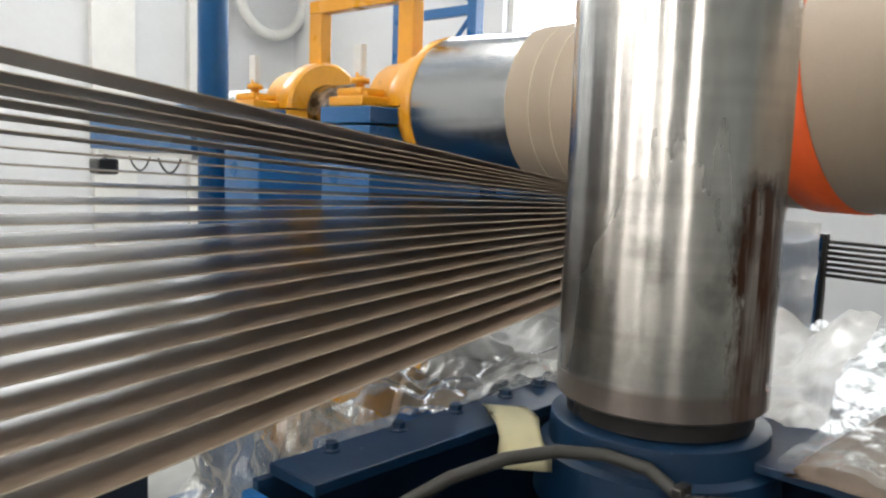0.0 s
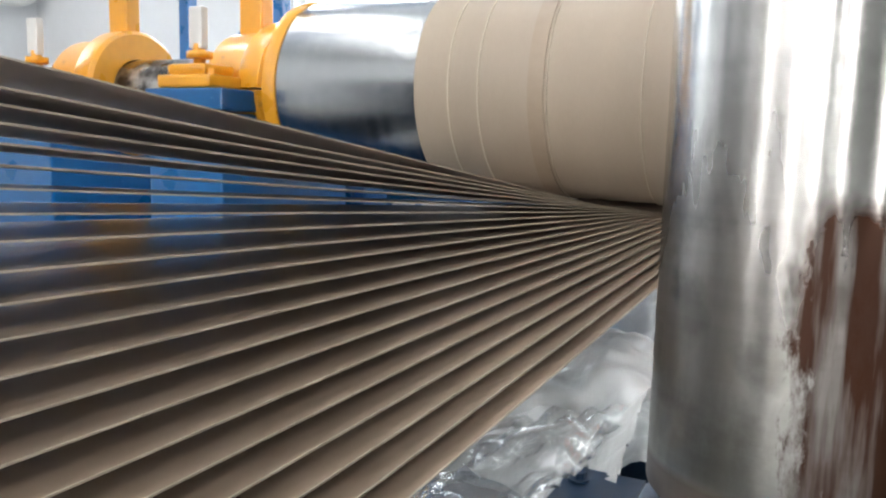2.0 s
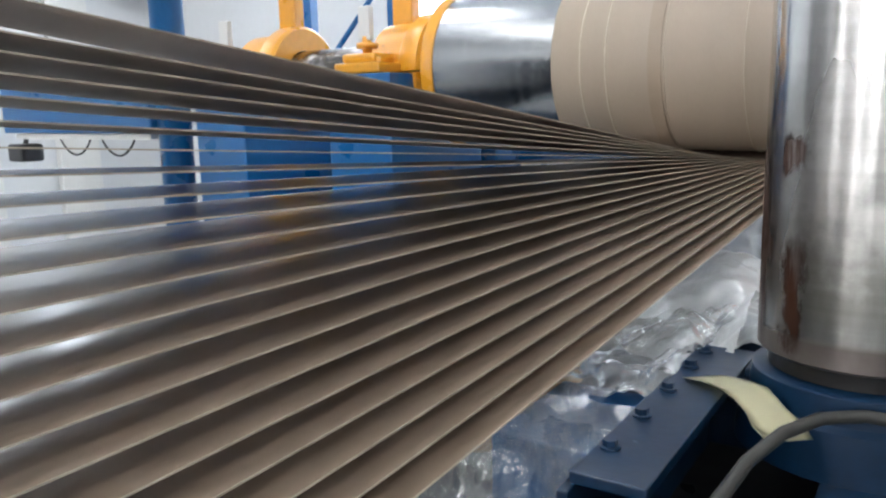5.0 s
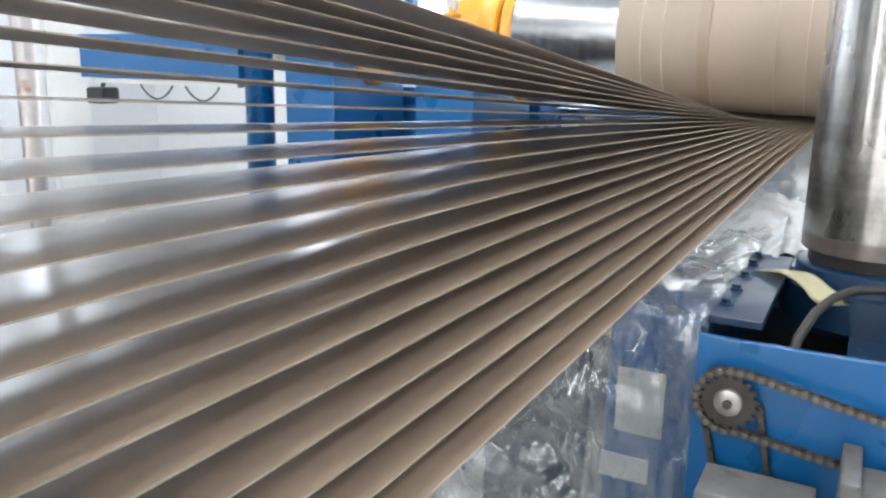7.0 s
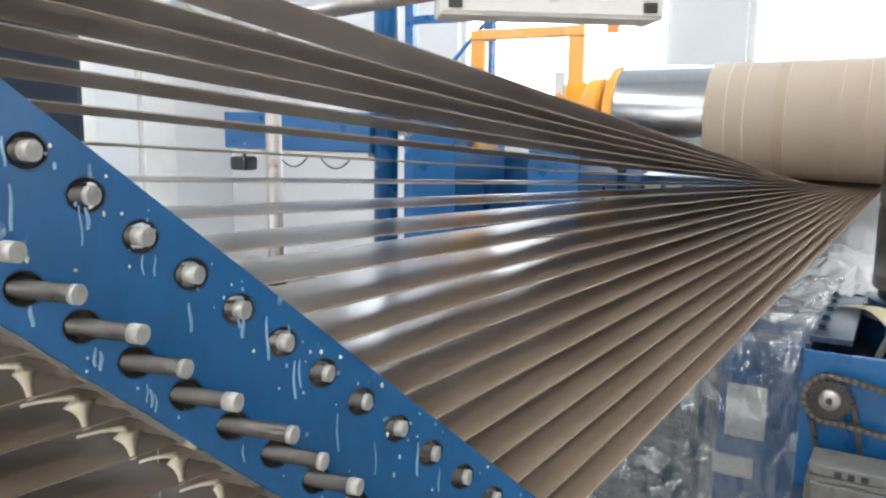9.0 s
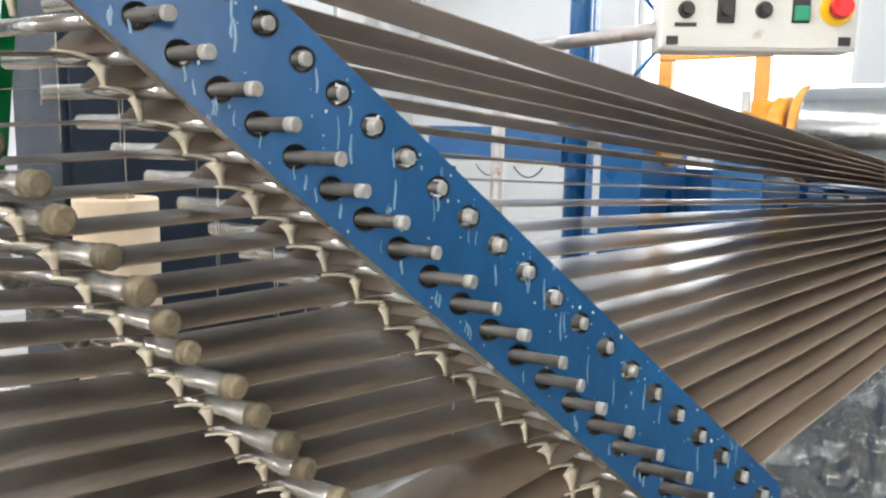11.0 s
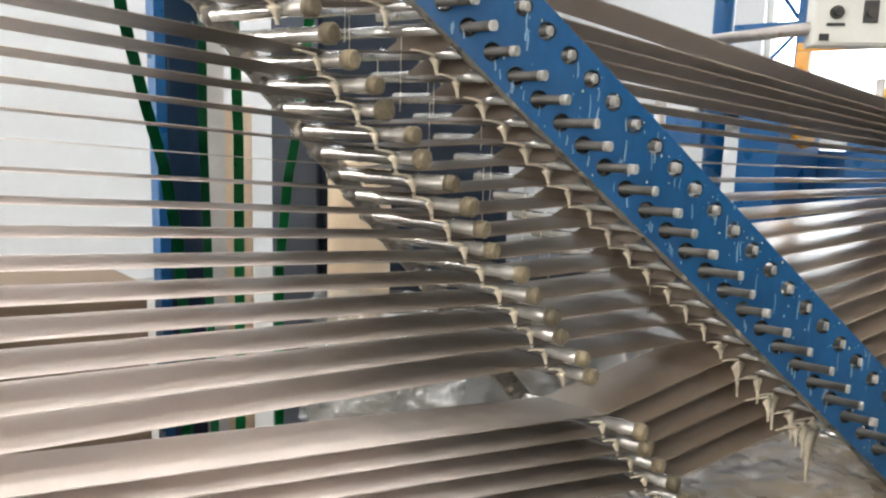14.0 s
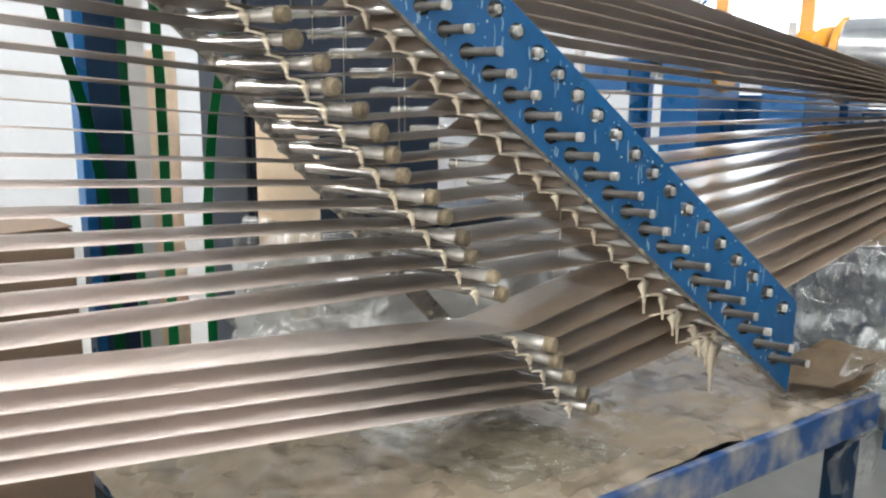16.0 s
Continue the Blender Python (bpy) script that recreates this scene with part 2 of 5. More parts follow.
def feed_material():
    """Kraft web that is dry far out and darker with glue near its rod (object space, y runs towards the rod)."""
    m = material("feed_kraft", (0.84, 0.75, 0.70), 0.5, vary=0.06, scale=5, bump=0.0004, bump_scale=220, rough_vary=0.06, random_hue=0.05, coat=0.2, coat_rough=0.4)
    n, link = m.node_tree.nodes, m.node_tree.links.new
    bsdf = n["Principled BSDF"]
    base = bsdf.inputs["Base Color"].links[0].from_socket
    co = n.new("ShaderNodeTexCoord")
    sep = n.new("ShaderNodeSeparateXYZ")
    link(co.outputs["Object"], sep.inputs[0])
    ns = n.new("ShaderNodeTexNoise")
    ns.inputs["Scale"].default_value = 9
    link(co.outputs["Object"], ns.inputs["Vector"])
    ad = n.new("ShaderNodeMath")
    ad.operation = "MULTIPLY_ADD"
    ad.inputs[1].default_value = 0.25
    link(ns.outputs[0], ad.inputs[0])
    link(sep.outputs[1], ad.inputs[2])
    mr = n.new("ShaderNodeMapRange")
    mr.interpolation_type = "SMOOTHSTEP"
    mr.inputs[1].default_value, mr.inputs[2].default_value = -0.62, 0.0
    link(ad.outputs[0], mr.inputs[0])
    mx = n.new("ShaderNodeMix")
    mx.data_type = "RGBA"
    link(mr.outputs[0], mx.inputs[0])
    link(base, mx.inputs[6])
    mx.inputs[7].default_value = (0.15, 0.116, 0.086, 1)
    link(mx.outputs[2], bsdf.inputs["Base Color"])
    return m


FEED = feed_material()
RUST = (0.05, 0.021, 0.012)


# ---- building helpers ----
def part(name, bm, mat, parent=None, label=""):
    """Links a bmesh as one mesh object, under a thing or a part where one is given."""
    me = bpy.data.meshes.new(name)
    bm.to_mesh(me)
    bm.free()
    me.materials.append(mat)
    ob = new(name, me)
    if parent:
        ob.parent = parent
    if label:
        ob["label"] = label
    return ob


def thing(name, place=(0, 0, 0), label="", category="", group="", kind=""):
    ob = new(name)
    ob.location = place
    ob.empty_display_size = 0.05
    return tagged(ob, label, category, group, kind)


def box(bm, lo, hi, bevel=0.0, m=None):
    lo, hi = Vector(lo), Vector(hi)
    r = bmesh.ops.create_cube(bm, size=1, matrix=(m or Matrix()) @ Matrix.Translation((lo + hi) / 2) @ Matrix.Diagonal((*(hi - lo), 1)))
    if bevel:
        edges = list({e for v in r["verts"] for e in v.link_edges})
        bmesh.ops.bevel(bm, geom=edges, offset=bevel, segments=2, profile=0.6, affect="EDGES", clamp_overlap=True)
    return bm


def rod(bm, a, b, r, seg=16, r2=None, smooth=True):
    a, b = Vector(a), Vector(b)
    m = Matrix.Translation((a + b) / 2) @ (b - a).to_track_quat("Z", "Y").to_matrix().to_4x4()
    res = bmesh.ops.create_cone(bm, cap_ends=True, segments=seg, radius1=r, radius2=r if r2 is None else r2, depth=(b - a).length, matrix=m)
    if smooth:
        for f in {f for v in res["verts"] for f in v.link_faces}:
            f.smooth = len(f.verts) == 4
    return bm


def lathe(bm, profile, axis, origin, seg=48):
    """Turns (distance along the axis, radius) pairs about an axis, 'x' or 'z'."""
    rings = []
    for s, r in profile:
        ring = []
        for k in range(seg):
            a = 2 * math.pi * k / seg
            c, d = r * math.cos(a), r * math.sin(a)
            ring.append(bm.verts.new(Vector(origin) + (Vector((s, c, d)) if axis == "x" else Vector((c, d, s)))))
        rings.append(ring)
    for p, q in zip(rings, rings[1:]):
        for k in range(seg):
            f = bm.faces.new((p[k], p[(k + 1) % seg], q[(k + 1) % seg], q[k]))
            f.smooth = True
    bm.faces.new(rings[0][::-1])
    bm.faces.new(rings[-1])
    bmesh.ops.recalc_face_normals(bm, faces=bm.faces)
    for e in bm.edges:
        if len(e.link_faces) == 2 and e.calc_face_angle(0) > 0.6:
            e.smooth = False
    return bm


def ribbon(bm, left, right, thick=0.0012, two_sided=False):
    """A thin band with thickness, through pairs of edge points."""
    up = []
    for a, b in zip(left, right):
        up.append([bm.verts.new(a), bm.verts.new(b), bm.verts.new(Vector(b) - Vector((0, 0, thick))), bm.verts.new(Vector(a) - Vector((0, 0, thick)))])
    for p, q in zip(up, up[1:]):
        for k in range(4):
            f = bm.faces.new((p[k], p[(k + 1) % 4], q[(k + 1) % 4], q[k]))
            f.smooth = True
            f.material_index = 1 if two_sided and k == 2 else 0
    bm.faces.new(up[0][::-1])
    bm.faces.new(up[-1])
    bmesh.ops.recalc_face_normals(bm, faces=bm.faces)
    for e in bm.edges:
        if len(e.link_faces) == 2 and e.calc_face_angle(0) > 0.8:
            e.smooth = False
    return bm


def pipe(bm, pts, r, seg=10):
    """A tube along points."""
    pts = [Vector(p) for p in pts]
    rings = []
    for i, p in enumerate(pts):
        d = (pts[min(i + 1, len(pts) - 1)] - pts[max(i - 1, 0)]).normalized()
        q = d.to_track_quat("Z", "Y")
        rings.append([bm.verts.new(p + q @ Vector((r * math.cos(2 * math.pi * k / seg), r * math.sin(2 * math.pi * k / seg), 0))) for k in range(seg)])
    for a, b in zip(rings, rings[1:]):
        best = min(range(seg), key=lambda s: (b[s].co - a[0].co).length)
        for k in range(seg):
            f = bm.faces.new((a[k], a[(k + 1) % seg], b[(k + 1 + best) % seg], b[(k + best) % seg]))
            f.smooth = True
    bm.faces.new(rings[0][::-1])
    bm.faces.new(rings[-1])
    bmesh.ops.recalc_face_normals(bm, faces=bm.faces)
    return bm


def sheet(bm, corner, u, v, nu, nv, rough, seed, folds=9.0, drop=None):
    """A crumpled sheet: a grid from corner along u and v, pushed by folded noise."""
    corner, u, v = Vector(corner), Vector(u), Vector(v)
    n = u.cross(v).normalized()
    grid = []
    for i in range(nu + 1):
        row = []
        for j in range(nv + 1):
            p = corner + u * (i / nu) + v * (j / nv)
            s = Vector((p.x * folds + seed, p.y * folds, p.z * folds))
            d = abs(noise.noise(s)) * 1.4 + 0.5 * abs(noise.noise(s * 2.7)) + 0.25 * abs(noise.noise(s * 6.1))
            p = p + n * rough * d
            if drop:
                p.z -= drop(i / nu, j / nv)
            row.append(bm.verts.new(p))
        grid.append(row)
    for i in range(nu):
        for j in range(nv):
            bm.faces.new((grid[i][j], grid[i + 1][j], grid[i + 1][j + 1], grid[i][j + 1])).smooth = True
    return bm


BM = bmesh.new

# ---- the hall ----
X0, X1, Y0, Y1, HIGH = -6.4, 3.6, -5.0, 4.6, 4.2
tagged(part("floor", box(BM(), (X0, Y0, -0.1), (X1, Y1, 0)), CONCRETE), "grey concrete workshop floor with dark stains", "floor", kind="structure")
tagged(part("ceiling", box(BM(), (X0 - 0.2, Y0 - 0.2, HIGH), (X1 + 0.2, Y1 + 0.2, HIGH + 0.1)), WHITE), "white workshop ceiling", "ceiling", kind="structure")


def window_wall(name, label, gaps, place, mat):
    """A wall pierced by windows, given as (from, to, sill, head) along its length; place turns it into the hall."""
    bm = BM()
    low, high = place[1]
    ex = [low] + [v for w in gaps for v in w[:2]] + [high]
    for a, c in zip(ex[::2], ex[1::2]):
        box(bm, (a, 0, 0), (c, 0.2, HIGH), 0, place[0])
    for a, c, sill, head in gaps:
        box(bm, (a, 0, 0), (c, 0.2, sill), 0, place[0])
        box(bm, (a, 0, head), (c, 0.2, HIGH), 0, place[0])
    tagged(part(name, bm, mat), label, "wall", kind="structure")


NORTH = [(-5.1, -4.15, 2.7, 3.8), (-3.9, -2.2, 1.45, 3.6), (-1.7, 0.0, 1.45, 3.6)]
# unseen south and east windows, added and spaced for upright streaks on the drum
SOUTH = [(a, c, 0.9, 3.8) for a, c in ((-5.6, -5.1), (-4.5, -4.2), (-3.7, -3.4), (-2.7, -2.2), (-1.6, -1.42), (-0.95, -0.55), (0.25, 0.4), (0.9, 1.2))]
EAST = [(3.55, 4.05, 0.9, 3.8)]
WEST = [(1.2, 2.66, 2.7, 3.8), (3.08, 3.5, 2.7, 3.8)]
ON_NORTH = (pose(0, Y1, 0), (X0 - 0.2, X1 + 0.2))
ON_SOUTH = (pose(0, Y0 - 0.2, 0), (X0 - 0.2, X1 + 0.2))
ON_EAST = (pose(X1, 0, 0, 0, 0, -90), (-Y1, -Y0))
ON_WEST = (pose(X0, 0, 0, 0, 0, 90), (Y0, Y1))
window_wall("wall_north", "white painted workshop wall with wide windows", NORTH, ON_NORTH, WHITE)
window_wall("wall_south", "unseen dark grey-green wall with narrow windows added for drum streaks", SOUTH, ON_SOUTH, WALL_GREY)
window_wall("wall_east", "unseen dark grey-green wall with a narrow window added for a drum streak", EAST, ON_EAST, WALL_GREY)
window_wall("wall_west", "white painted workshop wall with high windows", WEST, ON_WEST, WHITE)
BRIGHT = glow("overcast_daylight", (0.95, 0.98, 1.0), 4.5)
tagged(part("backdrop", box(BM(), (-9, Y1 + 1.2, -0.5), (5, Y1 + 1.3, 6)), BRIGHT), "bright overcast daylight outside the windows", "backdrop", kind="structure")
tagged(part("backdrop_west", box(BM(), (X0 - 1.3, -1.5, -0.5), (X0 - 1.2, Y1 + 1.1, 6)), BRIGHT), "bright overcast daylight outside the windows", "backdrop", kind="structure")
# glow behind the added south and east windows, reflected in the drum
BRIGHT2 = glow("unseen_window_glow", (1.0, 0.97, 0.94), 8.0)
tagged(part("backdrop_south", box(BM(), (-8, Y0 - 1.3, -0.5), (5, Y0 - 1.2, 6)), BRIGHT2), "bright overcast daylight outside the windows", "backdrop", kind="structure")
tagged(part("backdrop_east", box(BM(), (X1 + 1.2, -6.3, -0.5), (X1 + 1.3, 0, 6)), BRIGHT2), "bright overcast daylight outside the windows", "backdrop", kind="structure")
count = 0
for gaps, wall in ((NORTH, ON_NORTH), (SOUTH, ON_SOUTH), (EAST, ON_EAST), (WEST, ON_WEST)):
    for a, c, sill, head in gaps:
        count += 1
        win = thing(f"window_{count}", (0, 0, 0), "aluminium window with bright daylight behind", "window", kind="structure")
        win.matrix_world = wall[0] @ pose((a + c) / 2, 0.1, sill)
        w, h = (c - a) / 2, head - sill
        bm = BM()
        for lo, hi in (((-w, -0.04, 0), (-w + 0.05, 0.04, h)), ((w - 0.05, -0.04, 0), (w, 0.04, h)), ((-w + 0.05, -0.04, 0), (w - 0.05, 0.04, 0.05)), ((-w + 0.05, -0.04, h - 0.05), (w - 0.05, 0.04, h))):
            box(bm, lo, hi, 0.004)
        part("window_frame", bm, LIGHT_GREY, win)
for a, c, sill, head in NORTH:
    high = sill > 2
    area_lamp("window_daylight", ((a + c) / 2, Y1 - 0.02, (sill + head) / 2), ((a + c) / 2 + (1.2 if high else 0), 0, 1.2 if high else 1.6), c - a, 1.0 if high else 2.0, 9 if high else 15, (0.95, 0.98, 1.0))
for a, c, sill, head in WEST:
    area_lamp("window_daylight_west", (X0 + 0.02, (a + c) / 2, (sill + head) / 2), (-1.0, (a + c) / 2 - 1.5, 1.0), c - a, 1.0, 8 * (c - a), (0.95, 0.98, 1.0))
# lamps in the added, unseen east and south windows
area_lamp("streak_window_lamp_east", (X1 - 0.02, -3.8, 2.35), (-0.8, 0, 1.4), 0.5, 2.7, 28, (1.0, 0.94, 0.88))
for a, c, sill, head in SOUTH:
    area_lamp("streak_window_lamp_south", ((a + c) / 2, Y0 + 0.02, 2.35), ((a + c) / 2 * 0.6 - 0.8, 0, 1.4), c - a, 2.7, 58 * (c - a), (1.0, 0.94, 0.88))

TUBE_GLOW = glow("lamp_tube_glow", (1.0, 0.99, 0.96), 30.0)


def ceiling_lamp(place):
    ob = thing("ceiling_light", place, "long white ceiling light with two glowing tubes", "ceiling light", "ceiling lights")
    part("lamp_housing", box(BM(), (-0.14, -0.75, 0.0), (0.14, 0.75, 0.06), 0.01), LIGHT_GREY, ob)
    for s in (-0.06, 0.06):
        part("lamp_tube", rod(BM(), (s, -0.7, -0.025), (s, 0.7, -0.025), 0.019, 12), TUBE_GLOW, ob)
    return ob


first_lamp = ceiling_lamp((-4.2, 2.2, HIGH - 0.06))
for x, y in ((-1.6, 2.2), (1.2, 2.2), (-4.2, -1.0), (-1.6, -1.0), (1.2, -1.0), (-4.2, -3.6), (-1.6, -3.6), (1.2, -3.6)):
    copy_thing(first_lamp, pose(x, y, HIGH - 0.06))
for x in (-4.2, -1.6, 1.2):
    area_lamp("ceiling_light_glow", (x, -0.4, HIGH - 0.12), (x, -0.4, 0), 0.6, 6.5, 42)

# ---- winding machine ----
AX_Y, AX_Z, R = 1.693, 1.322, 0.184


def mandrel():
    ob = thing("mandrel", (-1.622, AX_Y, AX_Z), "polished steel winding mandrel carried by yellow bearings", "mandrel")
    o = (0, 0, 0)
    part("steel_sleeve", lathe(BM(), [(0.036, 0.05), (0.036, R - 0.006), (0.041, R - 0.004), (2.9, R - 0.004), (2.9, 0.05)], "x", o, 96), STEEL_MANDREL, ob, "polished turned steel sleeve")
    part("end_flange", lathe(BM(), [(0.0, 0.07), (0.0, R - 0.010), (0.006, R - 0.003), (0.028, R - 0.001), (0.035, R - 0.004), (0.035, 0.07)], "x", o, 72), YELLOW, ob, "yellow painted end flange")
    part("shaft", lathe(BM(), [(-1.05, 0.06), (-1.05, 0.078), (-0.004, 0.078), (-0.004, 0.06)], "x", o, 48), STEEL_SHAFT, ob, "greasy steel shaft")
    return ob


mandrel()


def wound_tube():
    # each ply adds a small step where its edge is laid down
    steps = [-1.285, -1.22, -1.165, -1.12, -1.085, -1.045, -0.985, -0.945, -0.895, -0.825]
    prof, r = [], R
    for x in steps:
        prof += [(x, r - 0.0015), (x, r)]
        r += 0.0009
    prof += [(1.6, r), (1.6, r - 0.02)]
    ob = thing("paper_tube", (0, AX_Y, AX_Z), "tan kraft paper tube being wound on the mandrel", "paper tube")
    part("tube_wall", lathe(BM(), prof, "x", (0, 0, 0), 128), TUBE, ob)
    r = R
    for k, x in enumerate(steps):
        if k in (1, 2, 5, 8, 9):
            w = 0.0016 if k in (1, 2) else 0.0008
            part("ply_edge", lathe(BM(), [(x - w, r), (x - w * 0.5, r + 0.0011), (x + w * 0.5, r + 0.0013), (x + w, r)], "x", (0, 0, 0), 128), EDGE, ob, "pale torn edge of a paper ply")
        r += 0.0009
    part("damp_band", lathe(BM(), [(-1.077, R + 0.001), (-1.077, R + 0.0047), (-1.050, R + 0.0049), (-1.050, R + 0.001)], "x", (0, 0, 0), 128), TUBE_DAMP, ob, "darker damp band on the tube")
    return ob


winding = wound_tube()


def bearing_stand(x):
    """A yellow split bearing on a blue pedestal, with a clamp and its grey lever."""
    y0 = 1.46
    ob = thing("bearing_stand", (x, y0, 0), "yellow split bearing bolted on a blue steel pedestal", "bearing stand", "bearing stands")
    part("pedestal", box(BM(), (-0.19, 0, 0), (0, 0.42, AX_Z - 0.05), 0.006), BLUE, ob)
    part("block", box(BM(), (-0.193, -0.004, AX_Z - 0.046), (0.004, 0.42, AX_Z - 0.004), 0.004), BLUE, ob)
    cy, cz = AX_Y - y0, AX_Z
    seg = 48

    def half(name, start, label):
        """Half of the split ring: a ribbed body with a raised lip towards the mandrel."""
        bm = BM()
        prof = [(-0.15, 0.08), (-0.15, 0.118), (-0.142, 0.126), (-0.05, 0.128), (-0.042, 0.140), (-0.034, 0.146), (0.012, 0.146), (0.02, 0.138), (0.02, 0.08)]
        rows = []
        for k in range(seg // 2 + 1):
            a = radians(start + 1 + 178 * k / (seg // 2))
            rows.append([bm.verts.new((q, cy + r * math.cos(a), cz + r * math.sin(a))) for q, r in prof])
        for p, q in zip(rows, rows[1:]):
            for k in range(len(prof) - 1):
                bm.faces.new((p[k], p[k + 1], q[k + 1], q[k])).smooth = True
            bm.faces.new((p[-1], p[0], q[0], q[-1]))
        bm.faces.new(rows[0][::-1])
        bm.faces.new(rows[-1])
        bmesh.ops.recalc_face_normals(bm, faces=bm.faces)
        for e in bm.edges:
            if len(e.link_faces) == 2 and e.calc_face_angle(0) > 0.7:
                e.smooth = False
        return part(name, bm, YELLOW, ob, label)

    half("bearing_cap", 0, "yellow upper half of the split bearing")
    half("bearing_seat", 180, "yellow lower half of the split bearing")
    bm = BM()
    box(bm, (-0.165, 0.0, AX_Z - 0.003), (-0.03, 0.11, AX_Z + 0.022), 0.006)
    box(bm, (-0.15, 0.012, AX_Z + 0.022), (-0.05, 0.095, AX_Z + 0.044), 0.009)
    part("clamp_foot", bm, YELLOW, ob)
    bm = BM()
    rod(bm, (-0.10, 0.05, AX_Z + 0.044), (-0.10, 0.05, AX_Z + 0.084), 0.012, 10)
    rod(bm, (-0.10, 0.05, AX_Z + 0.056), (-0.10, 0.05, AX_Z + 0.070), 0.026, 6)
    part("clamp_nut", bm, YELLOW, ob)
    for sx in (-0.145, -0.05):
        bm = BM()
        rod(bm, (sx, 0.03, AX_Z + 0.022), (sx, 0.03, AX_Z + 0.034), 0.011, 6, smooth=False)
        part("bolt", bm, YELLOW, ob)
    part("clamp_lever", box(BM(), (-0.118, 0.040, AX_Z + 0.075), (-0.084, 0.058, AX_Z + 0.155), 0.003), LIGHT_GREY, ob, "grey flat steel lever")
    return ob


first_stand = bearing_stand(-1.668)
copy_thing(first_stand, pose(-2.15, 1.46, 0))


def lifting_frame():
    ob = thing("lifting_frame", (-2.18, 1.695, 1.458), "yellow square-tube frame standing over the bearings", "frame")
    h = 0.155
    part("post", box(BM(), (-0.03, -0.02, 0), (0.03, 0.02, h), 0.004), YELLOW, ob)
    part("post", box(BM(), (0.37, -0.02, -0.03), (0.43, 0.02, h), 0.004), YELLOW, ob)
    part("crossbar", box(BM(), (-0.03, -0.021, h + 0.001), (0.43, 0.021, h + 0.04), 0.004), YELLOW, ob)
    return ob


lifting_frame()


def drum_material():
    """Ground steel with a rust run on one side, streaks, and a brown band near the foot."""
    m = material("ground_drum_steel", (0.55, 0.545, 0.535), 0.21, 1.0, vary=0.25, scale=7, bump=0.00012, bump_scale=90, stretch=(1, 1, 0.25), rough_vary=0.09)
    nt = m.node_tree
    n, link = nt.nodes, nt.links.new
    bsdf = n["Principled BSDF"]
    base = bsdf.inputs["Base Color"].links[0].from_socket
    rough = bsdf.inputs["Roughness"].links[0].from_socket
    tan = n.new("ShaderNodeTangent")
    tan.direction_type, tan.axis = "RADIAL", "Z"
    link(tan.outputs[0], bsdf.inputs["Tangent"])
    bsdf.inputs["Anisotropic"].default_value = 0.8
    bsdf.inputs["Anisotropic Rotation"].default_value = 0.25
    co = n.new("ShaderNodeTexCoord")
    sep = n.new("ShaderNodeSeparateXYZ")
    link(co.outputs["Object"], sep.inputs[0])

    def mathn(op, a, b=None, c=None):
        k = n.new("ShaderNodeMath")
        k.operation = op
        for i, v in enumerate((a, b, c)):
            if v is None:
                continue
            if isinstance(v, (int, float)):
                k.inputs[i].default_value = v
            else:
                link(v, k.inputs[i])
        return k.outputs[0]

    def band(v, lo, hi, soft):
        a = n.new("ShaderNodeMapRange")
        a.inputs[1].default_value, a.inputs[2].default_value = lo - soft, lo + soft
        link(v, a.inputs[0])
        b = n.new("ShaderNodeMapRange")
        b.inputs[1].default_value, b.inputs[2].default_value, b.inputs[3].default_value, b.inputs[4].default_value = hi - soft, hi + soft, 1, 0
        link(v, b.inputs[0])
        return mathn("MULTIPLY", a.outputs[0], b.outputs[0])

    ang = mathn("ARCTAN2", sep.outputs[1], sep.outputs[0])
    z = sep.outputs[2]
    mp = n.new("ShaderNodeMapping")
    mp.inputs["Scale"].default_value = (1, 1, 0.35)
    link(co.outputs["Object"], mp.inputs["Vector"])
    ns = n.new("ShaderNodeTexNoise")
    ns.inputs["Scale"].default_value, ns.inputs["Detail"].default_value, ns.inputs["Roughness"].default_value = 30, 9, 0.72
    link(mp.outputs[0], ns.inputs["Vector"])
    wob = mathn("MULTIPLY", mathn("SUBTRACT", ns.outputs[0], 0.5), 0.5)
    angw = mathn("ADD", ang, wob)
    zw = mathn("ADD", z, mathn("MULTIPLY", wob, 0.12))
    speck = n.new("ShaderNodeMapRange")
    speck.inputs[1].default_value, speck.inputs[2].default_value = 0.32, 0.56
    link(ns.outputs[0], speck.inputs[0])
    # angles are in the drum's own space, where the rust run is centred on 0
    run = mathn("MULTIPLY", band(angw, -0.14, 0.33, 0.12), band(zw, 0.02, 0.24, 0.04))
    blot = mathn("MULTIPLY", band(angw, -0.16, 0.5, 0.10), band(zw, 0.125, 0.15, 0.018))
    far = mathn("MULTIPLY", band(angw, 0.72, 0.92, 0.05), band(zw, 0.03, 0.13, 0.02))
    top = mathn("MULTIPLY", band(angw, 0.66, 0.86, 0.05), band(zw, 0.235, 0.265, 0.01))
    rust = mathn("POWER", mathn("MULTIPLY", mathn("MAXIMUM", mathn("MAXIMUM", run, blot), mathn("MAXIMUM", far, top)), speck.outputs[0]), 0.7)
    foot = band(z, -0.01, 0.033, 0.004)
    link(mathn("SUBTRACT", 0.5, mathn("MULTIPLY", rust, 0.42)), bsdf.inputs["Specular IOR Level"])
    # dark mottles and faint rings left by the belt
    mott = n.new("ShaderNodeTexNoise")
    mott.inputs["Scale"].default_value, mott.inputs["Detail"].default_value = 13, 6
    link(co.outputs["Object"], mott.inputs["Vector"])
    ringmap = n.new("ShaderNodeMapping")
    ringmap.inputs["Scale"].default_value = (2, 2, 70)
    link(co.outputs["Object"], ringmap.inputs["Vector"])
    rings = n.new("ShaderNodeTexNoise")
